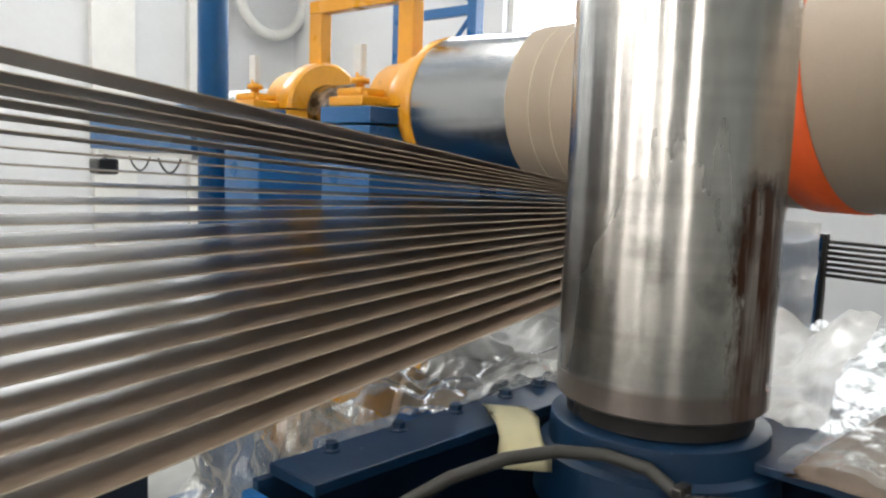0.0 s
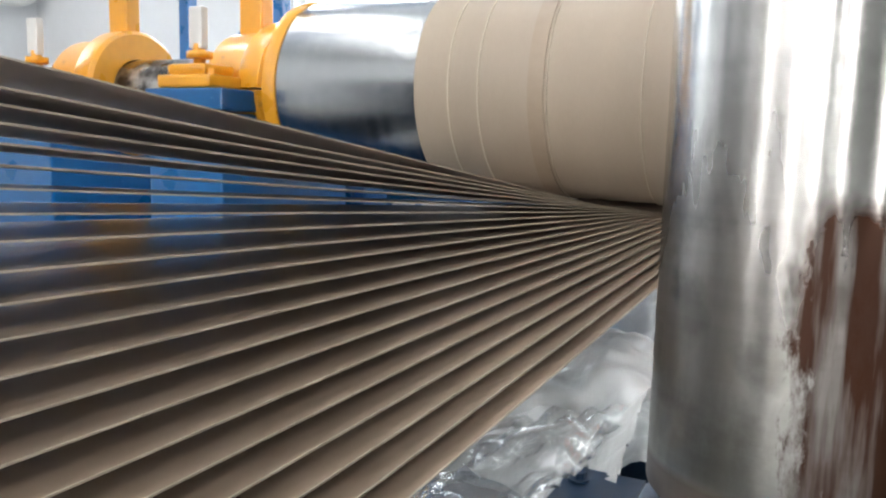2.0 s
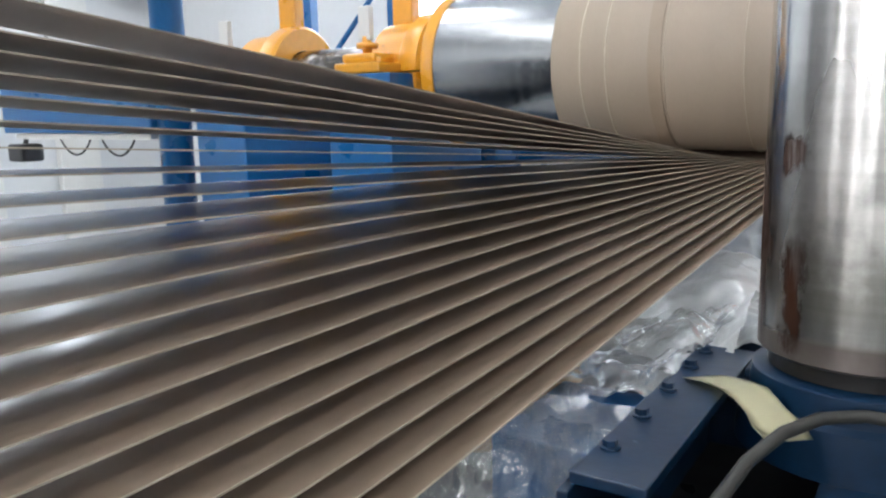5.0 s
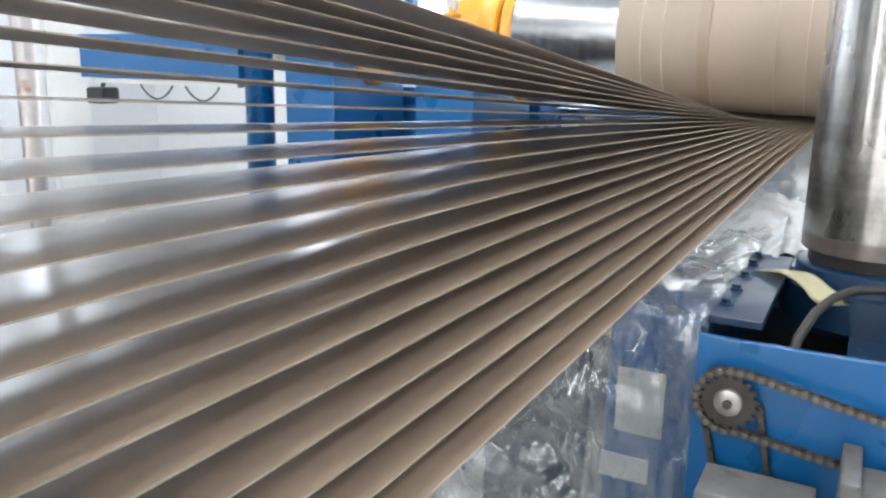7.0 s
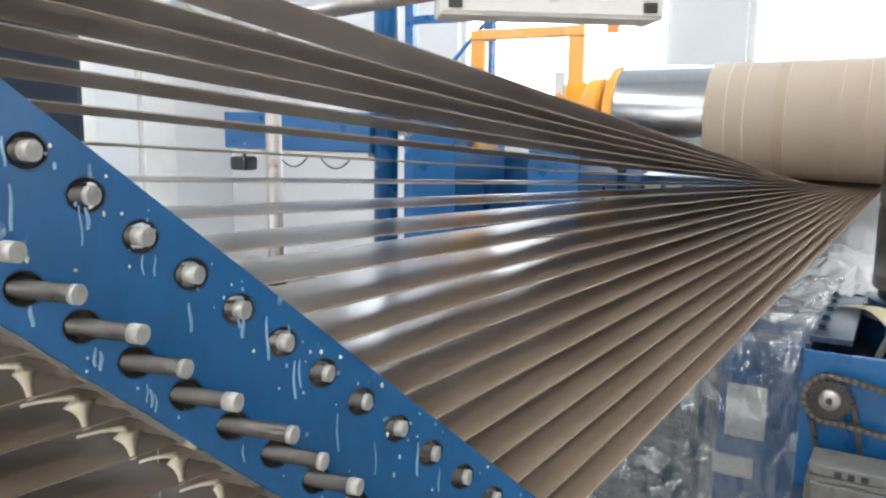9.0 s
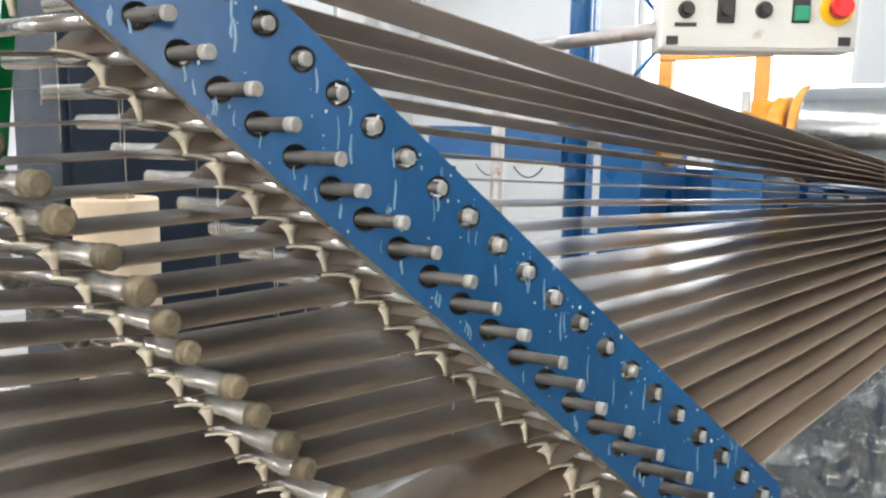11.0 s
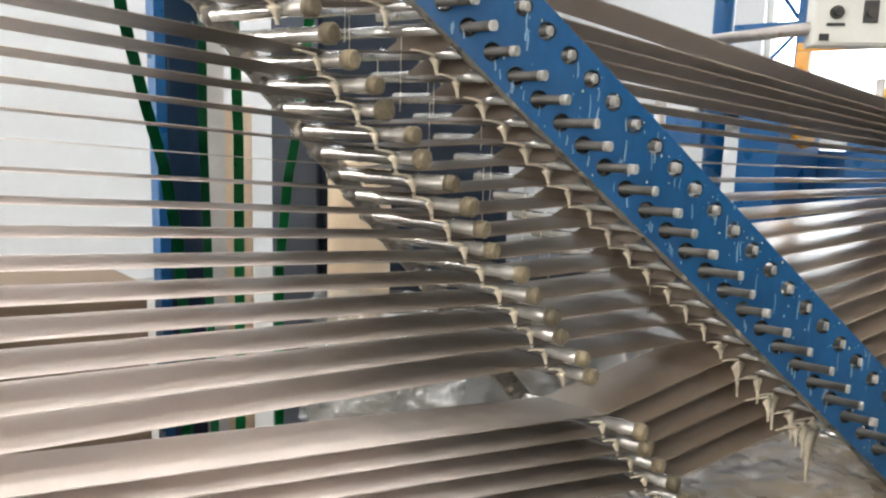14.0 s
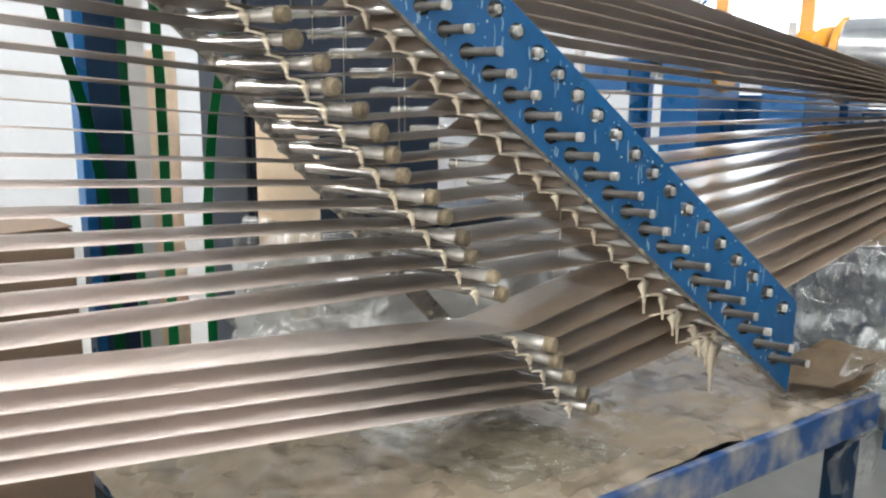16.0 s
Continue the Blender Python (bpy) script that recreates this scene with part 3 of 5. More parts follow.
    rings.inputs["Scale"].default_value, rings.inputs["Detail"].default_value = 1.0, 4
    link(ringmap.outputs[0], rings.inputs["Vector"])
    dark = mathn("MULTIPLY", band(mott.outputs[0], 0.52, 2.0, 0.06), band(z, 0.02, 0.27, 0.06))
    wear = mathn("SUBTRACT", mathn("ADD", 0.78, mathn("MULTIPLY", rings.outputs[0], 0.44)), mathn("MULTIPLY", dark, 0.42))
    worn = n.new("ShaderNodeMix")
    worn.data_type, worn.blend_type = "RGBA", "MULTIPLY"
    worn.inputs[0].default_value = 1
    link(base, worn.inputs[6])
    link(wear, worn.inputs[7])
    base = worn.outputs[2]
    # grime near the foot, plus the lower half's dark reflection put into colour
    grime_reflect = mathn("ADD", mathn("MULTIPLY", mathn("MULTIPLY", band(zw, -0.1, 0.17, 0.05), ns.outputs[0]), 0.55), mathn("MULTIPLY", band(zw, -0.1, 0.27, 0.10), 0.2))
    mix0 = n.new("ShaderNodeMix")
    mix0.data_type = "RGBA"
    link(grime_reflect, mix0.inputs[0])
    link(base, mix0.inputs[6])
    mix0.inputs[7].default_value = (0.17, 0.165, 0.14, 1)
    mix1 = n.new("ShaderNodeMix")
    mix1.data_type = "RGBA"
    streakmap = n.new("ShaderNodeMapping")
    streakmap.inputs["Scale"].default_value = (60, 60, 5)
    link(co.outputs["Object"], streakmap.inputs["Vector"])
    streaks = n.new("ShaderNodeTexNoise")
    streaks.inputs["Scale"].default_value, streaks.inputs["Detail"].default_value = 1.0, 6
    link(streakmap.outputs[0], streaks.inputs["Vector"])
    cover = mathn("MULTIPLY", mathn("MINIMUM", mathn("MULTIPLY", rust, 3.0), 1.0), mathn("MINIMUM", mathn("MAXIMUM", mathn("MULTIPLY_ADD", streaks.outputs[0], 3.2, -0.6), 0.5), 1.0))
    rust = mathn("MULTIPLY", rust, cover)
    link(cover, mix1.inputs[0])
    link(mix0.outputs[2], mix1.inputs[6])
    mix1.inputs[7].default_value = (*RUST, 1)
    mix2 = n.new("ShaderNodeMix")
    mix2.data_type = "RGBA"
    link(mathn("MULTIPLY", foot, 0.7), mix2.inputs[0])
    link(mix1.outputs[2], mix2.inputs[6])
    mix2.inputs[7].default_value = (0.085, 0.055, 0.045, 1)
    link(mix2.outputs[2], bsdf.inputs["Base Color"])
    dull = mathn("MAXIMUM", rust, mathn("MULTIPLY", foot, 0.35))
    link(mathn("SUBTRACT", 1.0, mathn("MULTIPLY", dull, 0.95)), bsdf.inputs["Metallic"])
    link(mathn("ADD", rough, mathn("ADD", mathn("MULTIPLY", mathn("MULTIPLY", dull, dull), 0.4), mathn("MULTIPLY", grime_reflect, 0.16))), bsdf.inputs["Roughness"])
    return m


DX, DY, DR, DZ = -0.636, 1.05, 0.126, 0.925


def drive_drum():
    """The upright steel drum that pulls the belt; it turns."""
    ob = thing("drive_drum", (DX, DY, DZ), "upright polished steel drive drum with a rust run", "drum")
    part("shell", lathe(BM(), [(0.0, 0.09), (0.0, DR - 0.004), (0.004, DR), (0.735, DR), (0.74, DR - 0.004), (0.74, 0.05)], "z", (0, 0, 0), 128), drum_material(), ob)
    part("foot_ring", lathe(BM(), [(-0.022, 0.06), (-0.022, DR - 0.014), (-0.002, DR - 0.014), (-0.002, 0.06)], "z", (0, 0, 0), 64), BLACK, ob, "black greasy ring")
    bm = BM()
    seg = 96
    rings = [[bm.verts.new((r * math.cos(2 * math.pi * k / seg), r * math.sin(2 * math.pi * k / seg), z)) for k in range(seg)] for z, r in ((0.60, DR + 0.001), (0.60, DR + 0.007), (0.71, DR + 0.007), (0.71, DR + 0.001))]
    for p, q in zip(rings, rings[1:]):
        for k in range(seg):
            bm.faces.new((p[k], p[(k + 1) % seg], q[(k + 1) % seg], q[k])).smooth = True
    part("belt_wrap", bm, ORANGE, ob, "orange rubber belt round the drum")
    return ob


drum = drive_drum()


def helix_belt():
    """The orange belt that wraps once round the paper tube."""
    bm = BM()
    r, n = R + 0.0115, 90
    a, b = [], []
    for k in range(n + 1):
        turn = -20 + 470 * k / n
        ang = radians(turn)
        x = -0.74 + 0.0007 * (turn - 180)
        for lst, dx in ((a, 0.0), (b, 0.08)):
            lst.append(Vector((x + dx, AX_Y + r * math.cos(ang), AX_Z + r * math.sin(ang))))
    rows = [[bm.verts.new(p), bm.verts.new(q)] for p, q in zip(a, b)]
    for p, q in zip(rows, rows[1:]):
        bm.faces.new((p[0], p[1], q[1], q[0])).smooth = True
    bmesh.ops.recalc_face_normals(bm, faces=bm.faces)
    bmesh.ops.solidify(bm, geom=bm.faces[:], thickness=0.005)
    return tagged(part("drive_belt", bm, ORANGE), "orange rubber belt wrapped round the paper tube", "belt")


helix_belt()


def drum_base():
    """The blue steel housing that carries the drum, open on top, with a chain drive on its front."""
    ob = thing("drum_housing", (-0.86, 0.60, 0), "blue steel drum housing with a bolted rim and chain drive", "machine base")
    part("front_plate", box(BM(), (0, 0, 0.25), (0.62, 0.012, 0.858), 0.002), BLUE, ob)
    # sides, back and rim take the shade-darkened blue, the front the plain one
    part("side_plate", box(BM(), (0, 0.013, 0.25), (0.012, 0.62, 0.868), 0.002), BLUE_SHADED, ob)
    part("side_plate", box(BM(), (0.60, 0.013, 0.25), (0.612, 0.62, 0.868), 0.002), BLUE_SHADED, ob)
    part("back_plate", box(BM(), (0, 0.621, 0.25), (0.612, 0.633, 0.868), 0.002), BLUE_SHADED, ob)
    # black here paints the deep shade of the enclosed well
    part("inner_floor", box(BM(), (0.013, 0.013, 0.70), (0.599, 0.62, 0.71)), BLACK, ob, "floor inside, coloured black for the deep shade")
    part("rim", box(BM(), (0.006, 0.03, 0.869), (0.085, 0.51, 0.882), 0.002), BLUE_SHADED, ob, "blue bolted rim, colour darkened for shade")
    part("rim_back", box(BM(), (0.086, 0.43, 0.869), (0.60, 0.60, 0.881), 0.002), BLUE_SHADED, ob)
    part("bearing_plate", lathe(BM(), [(0.80, 0.03), (0.80, 0.15), (0.86, 0.145), (0.865, 0.133), (0.898, 0.131), (0.9, 0.128), (0.9, 0.03)], "z", (DX + 0.86, DY - 0.60, 0), 64), BLUE_SHADED, ob, "round blue bearing flange")
    part("web", box(BM(), (0.20, 0.16, 0.79), (0.45, 0.43, 0.80), 0.002), BLUE_SHADED, ob)
    for y in (0.10, 0.20, 0.30, 0.40, 0.475):
        bm = BM()
        rod(bm, (0.022, y, 0.882), (0.022, y, 0.885), 0.011, 14)
        rod(bm, (0.022, y, 0.885), (0.022, y, 0.892), 0.008, 6, smooth=False)
        part("bolt", bm, BLUE_SHADED, ob, "blue painted hexagon bolt")
    # chain drive
    bm = BM()
    tooth = [0.036, 0.0375, 0.0435, 0.0435, 0.0375]
    rims = []
    for z in (0.0, 0.007):
        rims.append([bm.verts.new((tooth[k % 5] * math.cos(2 * math.pi * k / 90), tooth[k % 5] * math.sin(2 * math.pi * k / 90), z)) for k in range(90)])
    for k in range(90):
        bm.faces.new((rims[0][k], rims[0][(k + 1) % 90], rims[1][(k + 1) % 90], rims[1][k]))
    bm.faces.new(rims[0][::-1])
    bm.faces.new(rims[1])
    sp = part("sprocket", bm, DARK, ob, "oily chain sprocket")
    sp.matrix_local = pose(0.055, -0.022, 0.772, 90, 0, 0)
    part("hub", lathe(BM(), [(0.004, 0.006), (0.004, 0.021), (0.014, 0.020), (0.016, 0.017), (0.016, 0.006)], "z", (0, 0, 0), 24), PALE_STEEL, sp, "pale worn steel hub")
    part("hub_bolt", rod(BM(), (0, 0, 0.016), (0, 0, 0.021), 0.007, 6, smooth=False), DARK, sp)
    # second chain, down to the motor
    for x0, x1 in ((0.014, 0.040), (0.098, 0.118)):
        strands = BM()
        for k in range(9):
            p, q = Vector((x0 + (x1 - x0) * k / 9, -0.012, 0.765 - 0.012 * k)), Vector((x0 + (x1 - x0) * (k + 1) / 9, -0.012, 0.765 - 0.012 * (k + 1)))
            for w in (-0.004, 0.004):
                box(strands, (-0.0085, -0.0008, -0.0045), (0.0085, 0.0008, 0.0045), 0, Matrix.Translation((p + q) / 2 + Vector((0, w, 0))) @ Matrix.Rotation(math.atan2(0.012, (x1 - x0) / 9), 4, "Y"))
            rod(strands, p + Vector((0, -0.0065, 0)), p + Vector((0, 0.0065, 0)), 0.0042, 8)
        part("motor_chain", strands, CHAIN, ob, "dark oily chain running down to the motor")
    # chain: pins and links round the sprocket and away to the side
    pts = []
    for k in range(13):
        a = radians(75 + 210 * k / 12)
        pts.append((0.055 + 0.047 * math.cos(a), 0.772 + 0.047 * math.sin(a)))
    upper = [(0.067 + 0.0145 * (k + 1), 0.817 - 0.0027 * k) for k in range(28)]
    lower = [(0.067 + 0.0145 * (k + 1), 0.7255 - 0.0019 * k) for k in range(28)]
    path2 = upper[::-1] + pts + lower
    links, pins = BM(), []
    for k, (a, b) in enumerate(zip(path2, path2[1:])):
        a3, b3 = Vector((a[0], 0, a[1])), Vector((b[0], 0, b[1]))
        d = (b3 - a3)
        if d.length < 1e-5:
            continue
        w = 0.004 if k % 2 else 0.0055
        for s in (-1, 1):
            mid = (a3 + b3) / 2 + Vector((0, -0.024 + s * w, 0))
            ang = math.atan2(d.z, d.x)
            m = Matrix.Translation(mid) @ Matrix.Rotation(-ang, 4, "Y")
            box(links, (-d.length * 0.66, -0.0008, -0.005), (d.length * 0.66, 0.0008, 0.005), 0, m)
        pins.append(a3)
    ch = part("chain", links, CHAIN, ob, "oily roller chain")
    first = part("chain_roller", rod(BM(), (0, -0.0325, 0), (0, -0.0165, 0), 0.0048, 8), CHAIN_ROLLER, ch)
    first.location = pins[0]
    for p in pins[1:]:
        again = new("chain_roller", first.data)
        again.parent = ch
        again.location = p
    # hose in the well
    bm = BM()
    hp = []
    arc = [(-0.74, 0.63, 0.80), (-0.728, 0.675, 0.852), (-0.712, 0.755, 0.874), (-0.69, 0.82, 0.885), (-0.66, 0.872, 0.889), (-0.618, 0.903, 0.889), (-0.57, 0.913, 0.885), (-0.52, 0.90, 0.87)]
    for a, c in zip(arc, arc[1:]):
        for q in range(5):
            hp.append(Vector(a).lerp(Vector(c), q / 5) - Vector((-0.86, 0.60, 0)))
    hp.append(Vector(arc[-1]) - Vector((-0.86, 0.60, 0)))
    part("hose", pipe(bm, hp, 0.0075, 12), HOSE, ob, "grey flexible conduit")
    bm = BM()
    rod(bm, (hp[-1][0] - 0.004, hp[-1][1], hp[-1][2]), (hp[-1][0] + 0.045, hp[-1][1] + 0.04, hp[-1][2]), 0.006, 10)
    box(bm, (hp[-1][0] - 0.012, hp[-1][1] - 0.012, hp[-1][2] - 0.015), (hp[-1][0], hp[-1][1] + 0.012, hp[-1][2] + 0.015), 0.002)
    part("hose_fitting", bm, STEEL_PIN, ob, "steel hose fitting")
    return ob


drum_base()


def terminal_block(place):
    ob = thing("gear_motor", place, "dusty grey cast motor body below the chain", "motor")
    bm = BM()
    box(bm, (0, 0, 0), (0.16, 0.10, 0.07), 0.008)
    box(bm, (0.01, -0.012, 0.02), (0.15, 0, 0.06), 0.004)
    part("motor_body", bm, DUSTY, ob)
    part("motor_cover", box(BM(), (0.005, -0.004, 0.071), (0.155, 0.09, 0.092), 0.004), DUSTY, ob)
    for k in range(3):
        part("slot", box(BM(), (0.05 + 0.022 * k, -0.0065, 0.074), (0.062 + 0.022 * k, -0.003, 0.086)), BLACK_PLASTIC, ob)
    for k in range(4):
        part("fin", box(BM(), (0.02 + 0.034 * k, -0.016, 0.022), (0.028 + 0.034 * k, -0.012, 0.058), 0.001), DUSTY, ob)
    return ob


motor = terminal_block((-0.83, 0.47, 0.585))
bm = BM()
box(bm, (-0.65, 0.46, 0.30), (-0.625, 0.59, 0.74), 0.004)
box(bm, (-0.625, 0.50, 0.66), (-0.45, 0.58, 0.715), 0.004)
tagged(part("bracket", bm, DUSTY), "light grey steel bracket beside the motor", "bracket")
bm = BM()
box(bm, (-0.86, 0.44, 0.0), (-0.40, 0.595, 0.58), 0.004)
tagged(part("motor_bench", bm, BLUE_SHADED), "dark blue steel bench under the motor", "bench")


def scrap(name, corner, u, v, bend, seed):
    bm = BM()
    grid = []
    rnd = random.Random(seed)
    jag = [rnd.uniform(-0.06, 0.06) for _ in range(12)]
    for i in range(9):
        row = []
        for j in range(6):
            s, t = i / 8, j / 5
            t2 = t + (jag[i] if j in (0, 5) else 0) * (1 if j else -1)
            p = Vector(corner) + Vector(u) * s + Vector(v) * t2
            p.z += bend(s, t)
            row.append(bm.verts.new(p))
        grid.append(row)
    for i in range(8):
        for j in range(5):
            bm.faces.new((grid[i][j], grid[i + 1][j], grid[i + 1][j + 1], grid[i][j + 1])).smooth = True
    bmesh.ops.solidify(bm, geom=bm.faces[:], thickness=0.001)
    return tagged(part(name, bm, CARD), "torn piece of cream scrap paper on the blue rim", "paper scrap", "paper scraps")


scrap("paper_scrap", (-0.835, 0.945, 0.884), (0.125, -0.105, 0.0), (0.045, 0.035, 0), lambda s, t: 0.012 * math.sin(s * 3.1) - 0.05 * max(0, s - 0.55), 3)
scrap("paper_scrap", (-0.60, 0.66, 0.80), (0.10, 0.05, 0.0), (-0.03, 0.07, 0), lambda s, t: 0.03 * math.sin(s * 3.1) * math.sin(t * 2.6), 5)

# ---- glue rack: inclined plate, rods, plies ----
K = Vector((-1.44, -0.699, 1.31))
STEP = Vector((0.0234, 0.042, -0.0426))
ALONG = Vector((0.487, 0.874, 0)).normalized()
NORMAL = Vector((0.874, -0.487, 0)).normalized()
ROD_DIR = Vector((-0.985, -0.174, 0)).normalized()
FIRST, LAST = -9, 15


def hole_at(i):
    return K + STEP * i


def pin_at(i):
    return K + STEP * (i + 0.79) - Vector((0, 0, 0.137))


def cap_at(z):
    return Vector((-1.391 - 0.41 * (z - 0.785), -0.772 - 0.71 * (z - 0.785), z))


def rack_plate():
    """The inclined blue plate with two rows of real holes."""
    # in plate space: h along the horizontal, v up; built as cells round each hole
    ob = thing("rack_plate", K, "inclined blue steel plate with two rows of holes and glue runs", "rack plate")
    bm = BM()
    thick = 0.010
    nrm = NORMAL

    def P(h, v, d):
        return bm.verts.new(ALONG * h + Vector((0, 0, v)) + nrm * d)

    slope = STEP.z / 0.048
    lines = (0.045, -0.0685, -0.185)  # upper edge, seam between the rows, lower edge, above the upper hole line
    h_end = 0.757
    n_hole = 16

    def cell(h0, h1, v_top, v_bot, hole_h, hole_v, r):
        ring_out, ring_in = [], []
        for k in range(n_hole):
            a = 2 * math.pi * k / n_hole
            c, s = math.cos(a), math.sin(a)
            m = max(abs(c), abs(s))
            u, w = c / m, s / m
            hh = h0 + (h1 - h0) * (u + 1) / 2
            f = (w + 1) / 2
            vv = v_bot + (v_top - v_bot) * f + slope * (hh)
            ring_out.append((hh, vv))
            ring_in.append((hole_h + r * c, hole_v + r * s))
        fo = [P(h, v, 0.0) for h, v in ring_out]
        fi = [P(h, v, 0.0) for h, v in ring_in]
        bo = [P(h, v, -thick) for h, v in ring_out]
        bi = [P(h, v, -thick) for h, v in ring_in]
        for k in range(n_hole):
            j = (k + 1) % n_hole
            bm.faces.new((fo[k], fo[j], fi[j], fi[k]))
            bm.faces.new((bo[j], bo[k], bi[k], bi[j]))
            bm.faces.new((fi[k], fi[j], bi[j], bi[k]))

    for i in range(FIRST - 4, LAST + 1):
        h = 0.048 * i
        cell(h - 0.024, h + 0.024, lines[0], lines[1], h, slope * h, 0.0175)
        hp = 0.048 * (i + 0.79)
        if hp + 0.024 < h_end:
            cell(hp - 0.024, hp + 0.024, lines[1], lines[2], hp, slope * hp - 0.137, 0.0175)
    bmesh.ops.remove_doubles(bm, verts=bm.verts, dist=0.0004)
    # closing rims along the edges and at the end
    h_a = 0.048 * (FIRST - 4) - 0.024

    def slab(h0, h1, va, vb):
        q = [(h0, va + slope * h0), (h1, va + slope * h1), (h1, vb + slope * h1), (h0, vb + slope * h0)]
        f = [P(h, v, 0.0) for h, v in q]
        b = [P(h, v, -thick) for h, v in q]
        bm.faces.new(f)
        bm.faces.new(b[::-1])
        for k in range(4):
            bm.faces.new((f[k], f[(k + 1) % 4], b[(k + 1) % 4], b[k]))

    slab(h_a, h_end + 0.005, lines[0] + 0.005, lines[0])
    slab(h_a, h_end + 0.005, lines[2], lines[2] - 0.005)
    hole_end = 0.048 * LAST + 0.024
    slab(hole_end, h_end + 0.005, lines[0], lines[1])
    ps = [0.048 * (i + 0.79) + 0.024 for i in range(FIRST - 4, LAST + 1) if 0.048 * (i + 0.79) + 0.024 < h_end]
    slab(ps[-1], h_end + 0.005, lines[1], lines[2])
    bmesh.ops.recalc_face_normals(bm, faces=bm.faces)
    plate = part("plate", bm, BLUE_PLATE, ob)
    cr = BM()
    rows = []
    for k in range(140):
        h = h_a + (h_end - h_a) * k / 139
        w = 0.0022 + 0.0035 * abs(noise.noise(Vector((h * 40, 0.3, 0))))
        c = ALONG * h + Vector((0, 0, lines[2] - 0.006 + slope * h)) - nrm * 0.006
        rows.append([cr.verts.new(c + Vector((0, 0, w))  - nrm * 0.012), cr.verts.new(c + Vector((0, 0, w)) + nrm * 0.0085), cr.verts.new(c - Vector((0, 0, 1.6 * w)) + nrm * 0.004), cr.verts.new(c - Vector((0, 0, 1.8 * w)) - nrm * 0.012)])
    for p, q in zip(rows, rows[1:]):
        for k in range(4):
            cr.faces.new((p[k], p[(k + 1) % 4], q[(k + 1) % 4], q[k]))
    cr.faces.new(rows[0][::-1])
    cr.faces.new(rows[-1])
    bmesh.ops.recalc_face_normals(cr, faces=cr.faces)
    part("edge_crust", cr, CRUST, plate, "dark glue crust along the lower edge")
    rag = random.Random(31)
    for i in range(FIRST - 4, LAST + 1):
        for hh, vv in ((0.048 * i, slope * 0.048 * i), (0.048 * (i + 0.79), slope * 0.048 * (i + 0.79) - 0.137)):
            if hh + 0.024 > h_end:
                continue
            ring = BM()
            inner, outer = [], []
            for k in range(18):
                a = 2 * math.pi * k / 18
                ri = 0.0112 + rag.uniform(0.0, 0.0035)
                inner.append(ring.verts.new(ALONG * (hh + ri * math.cos(a)) + Vector((0, 0, vv + ri * math.sin(a))) - nrm * 0.007))
                ro = 0.0176 + rag.uniform(0.0, 0.0022)
                outer.append(ring.verts.new(ALONG * (hh + ro * math.cos(a)) + Vector((0, 0, vv + ro * math.sin(a))) + nrm * 0.0005))
            for k in range(18):
                ring.faces.new((inner[k], inner[(k + 1) % 18], outer[(k + 1) % 18], outer[k])).smooth = True
            part("hole_crust", ring, HOLE_CRUST, plate, "black crust round a hole")
    # beads of glue stuck to the plate, mostly along its edges
    for k in range(150):
        h = rag.uniform(h_a + 0.15, h_end - 0.01)
        v = lines[0] - 0.004 - abs(rag.gauss(0, 0.03)) if rag.random() < 0.5 else rag.uniform(lines[2], lines[0])
        r = rag.uniform(0.0009, 0.0024)
        bead = BM()
        bmesh.ops.create_icosphere(bead, subdivisions=1, radius=r, matrix=Matrix.Translation(ALONG * h + Vector((0, 0, v + slope * h))) @ Matrix.Diagonal((1, 1, rag.uniform(0.8, 2.2), 1)))
        part("glue_bead", bead, STREAK if k % 3 else GLUE, plate, "small bead of dried glue")
    g = random.Random(21)
    for k in range(90):
        i = g.randint(FIRST - 3, LAST - 1)
        h = 0.048 * i + g.uniform(-0.02, 0.02)
        low = g.random() < 0.6
        v1 = slope * h + (g.uniform(-0.16, -0.145) if not low else g.uniform(-0.05, 0.03))
        ln = g.uniform(0.012, 0.05) if low else 0.02
        w = g.uniform(0.0008, 0.002)
        sm = BM()
        rows = []
        for q in range(6):
            f = q / 5
            ww = w * (0.6 + 0.5 * math.sin(f * 2.6))
            rows.append([sm.verts.new(ALONG * (h + s * ww + 0.001 * math.sin(f * 5 + k)) + Vector((0, 0, v1 - ln * f)) + nrm * d) for s, d in ((-1, 0.0004), (0, 0.0016), (1, 0.0004))])
        for p, q in zip(rows, rows[1:]):
            for c in range(2):
                sm.faces.new((p[c], p[c + 1], q[c + 1], q[c])).smooth = True
        part("glue_streak", sm, STREAK, plate, "pale dried glue streak")
    return ob


rack_plate()
W = 0.155
rnd = random.Random(11)


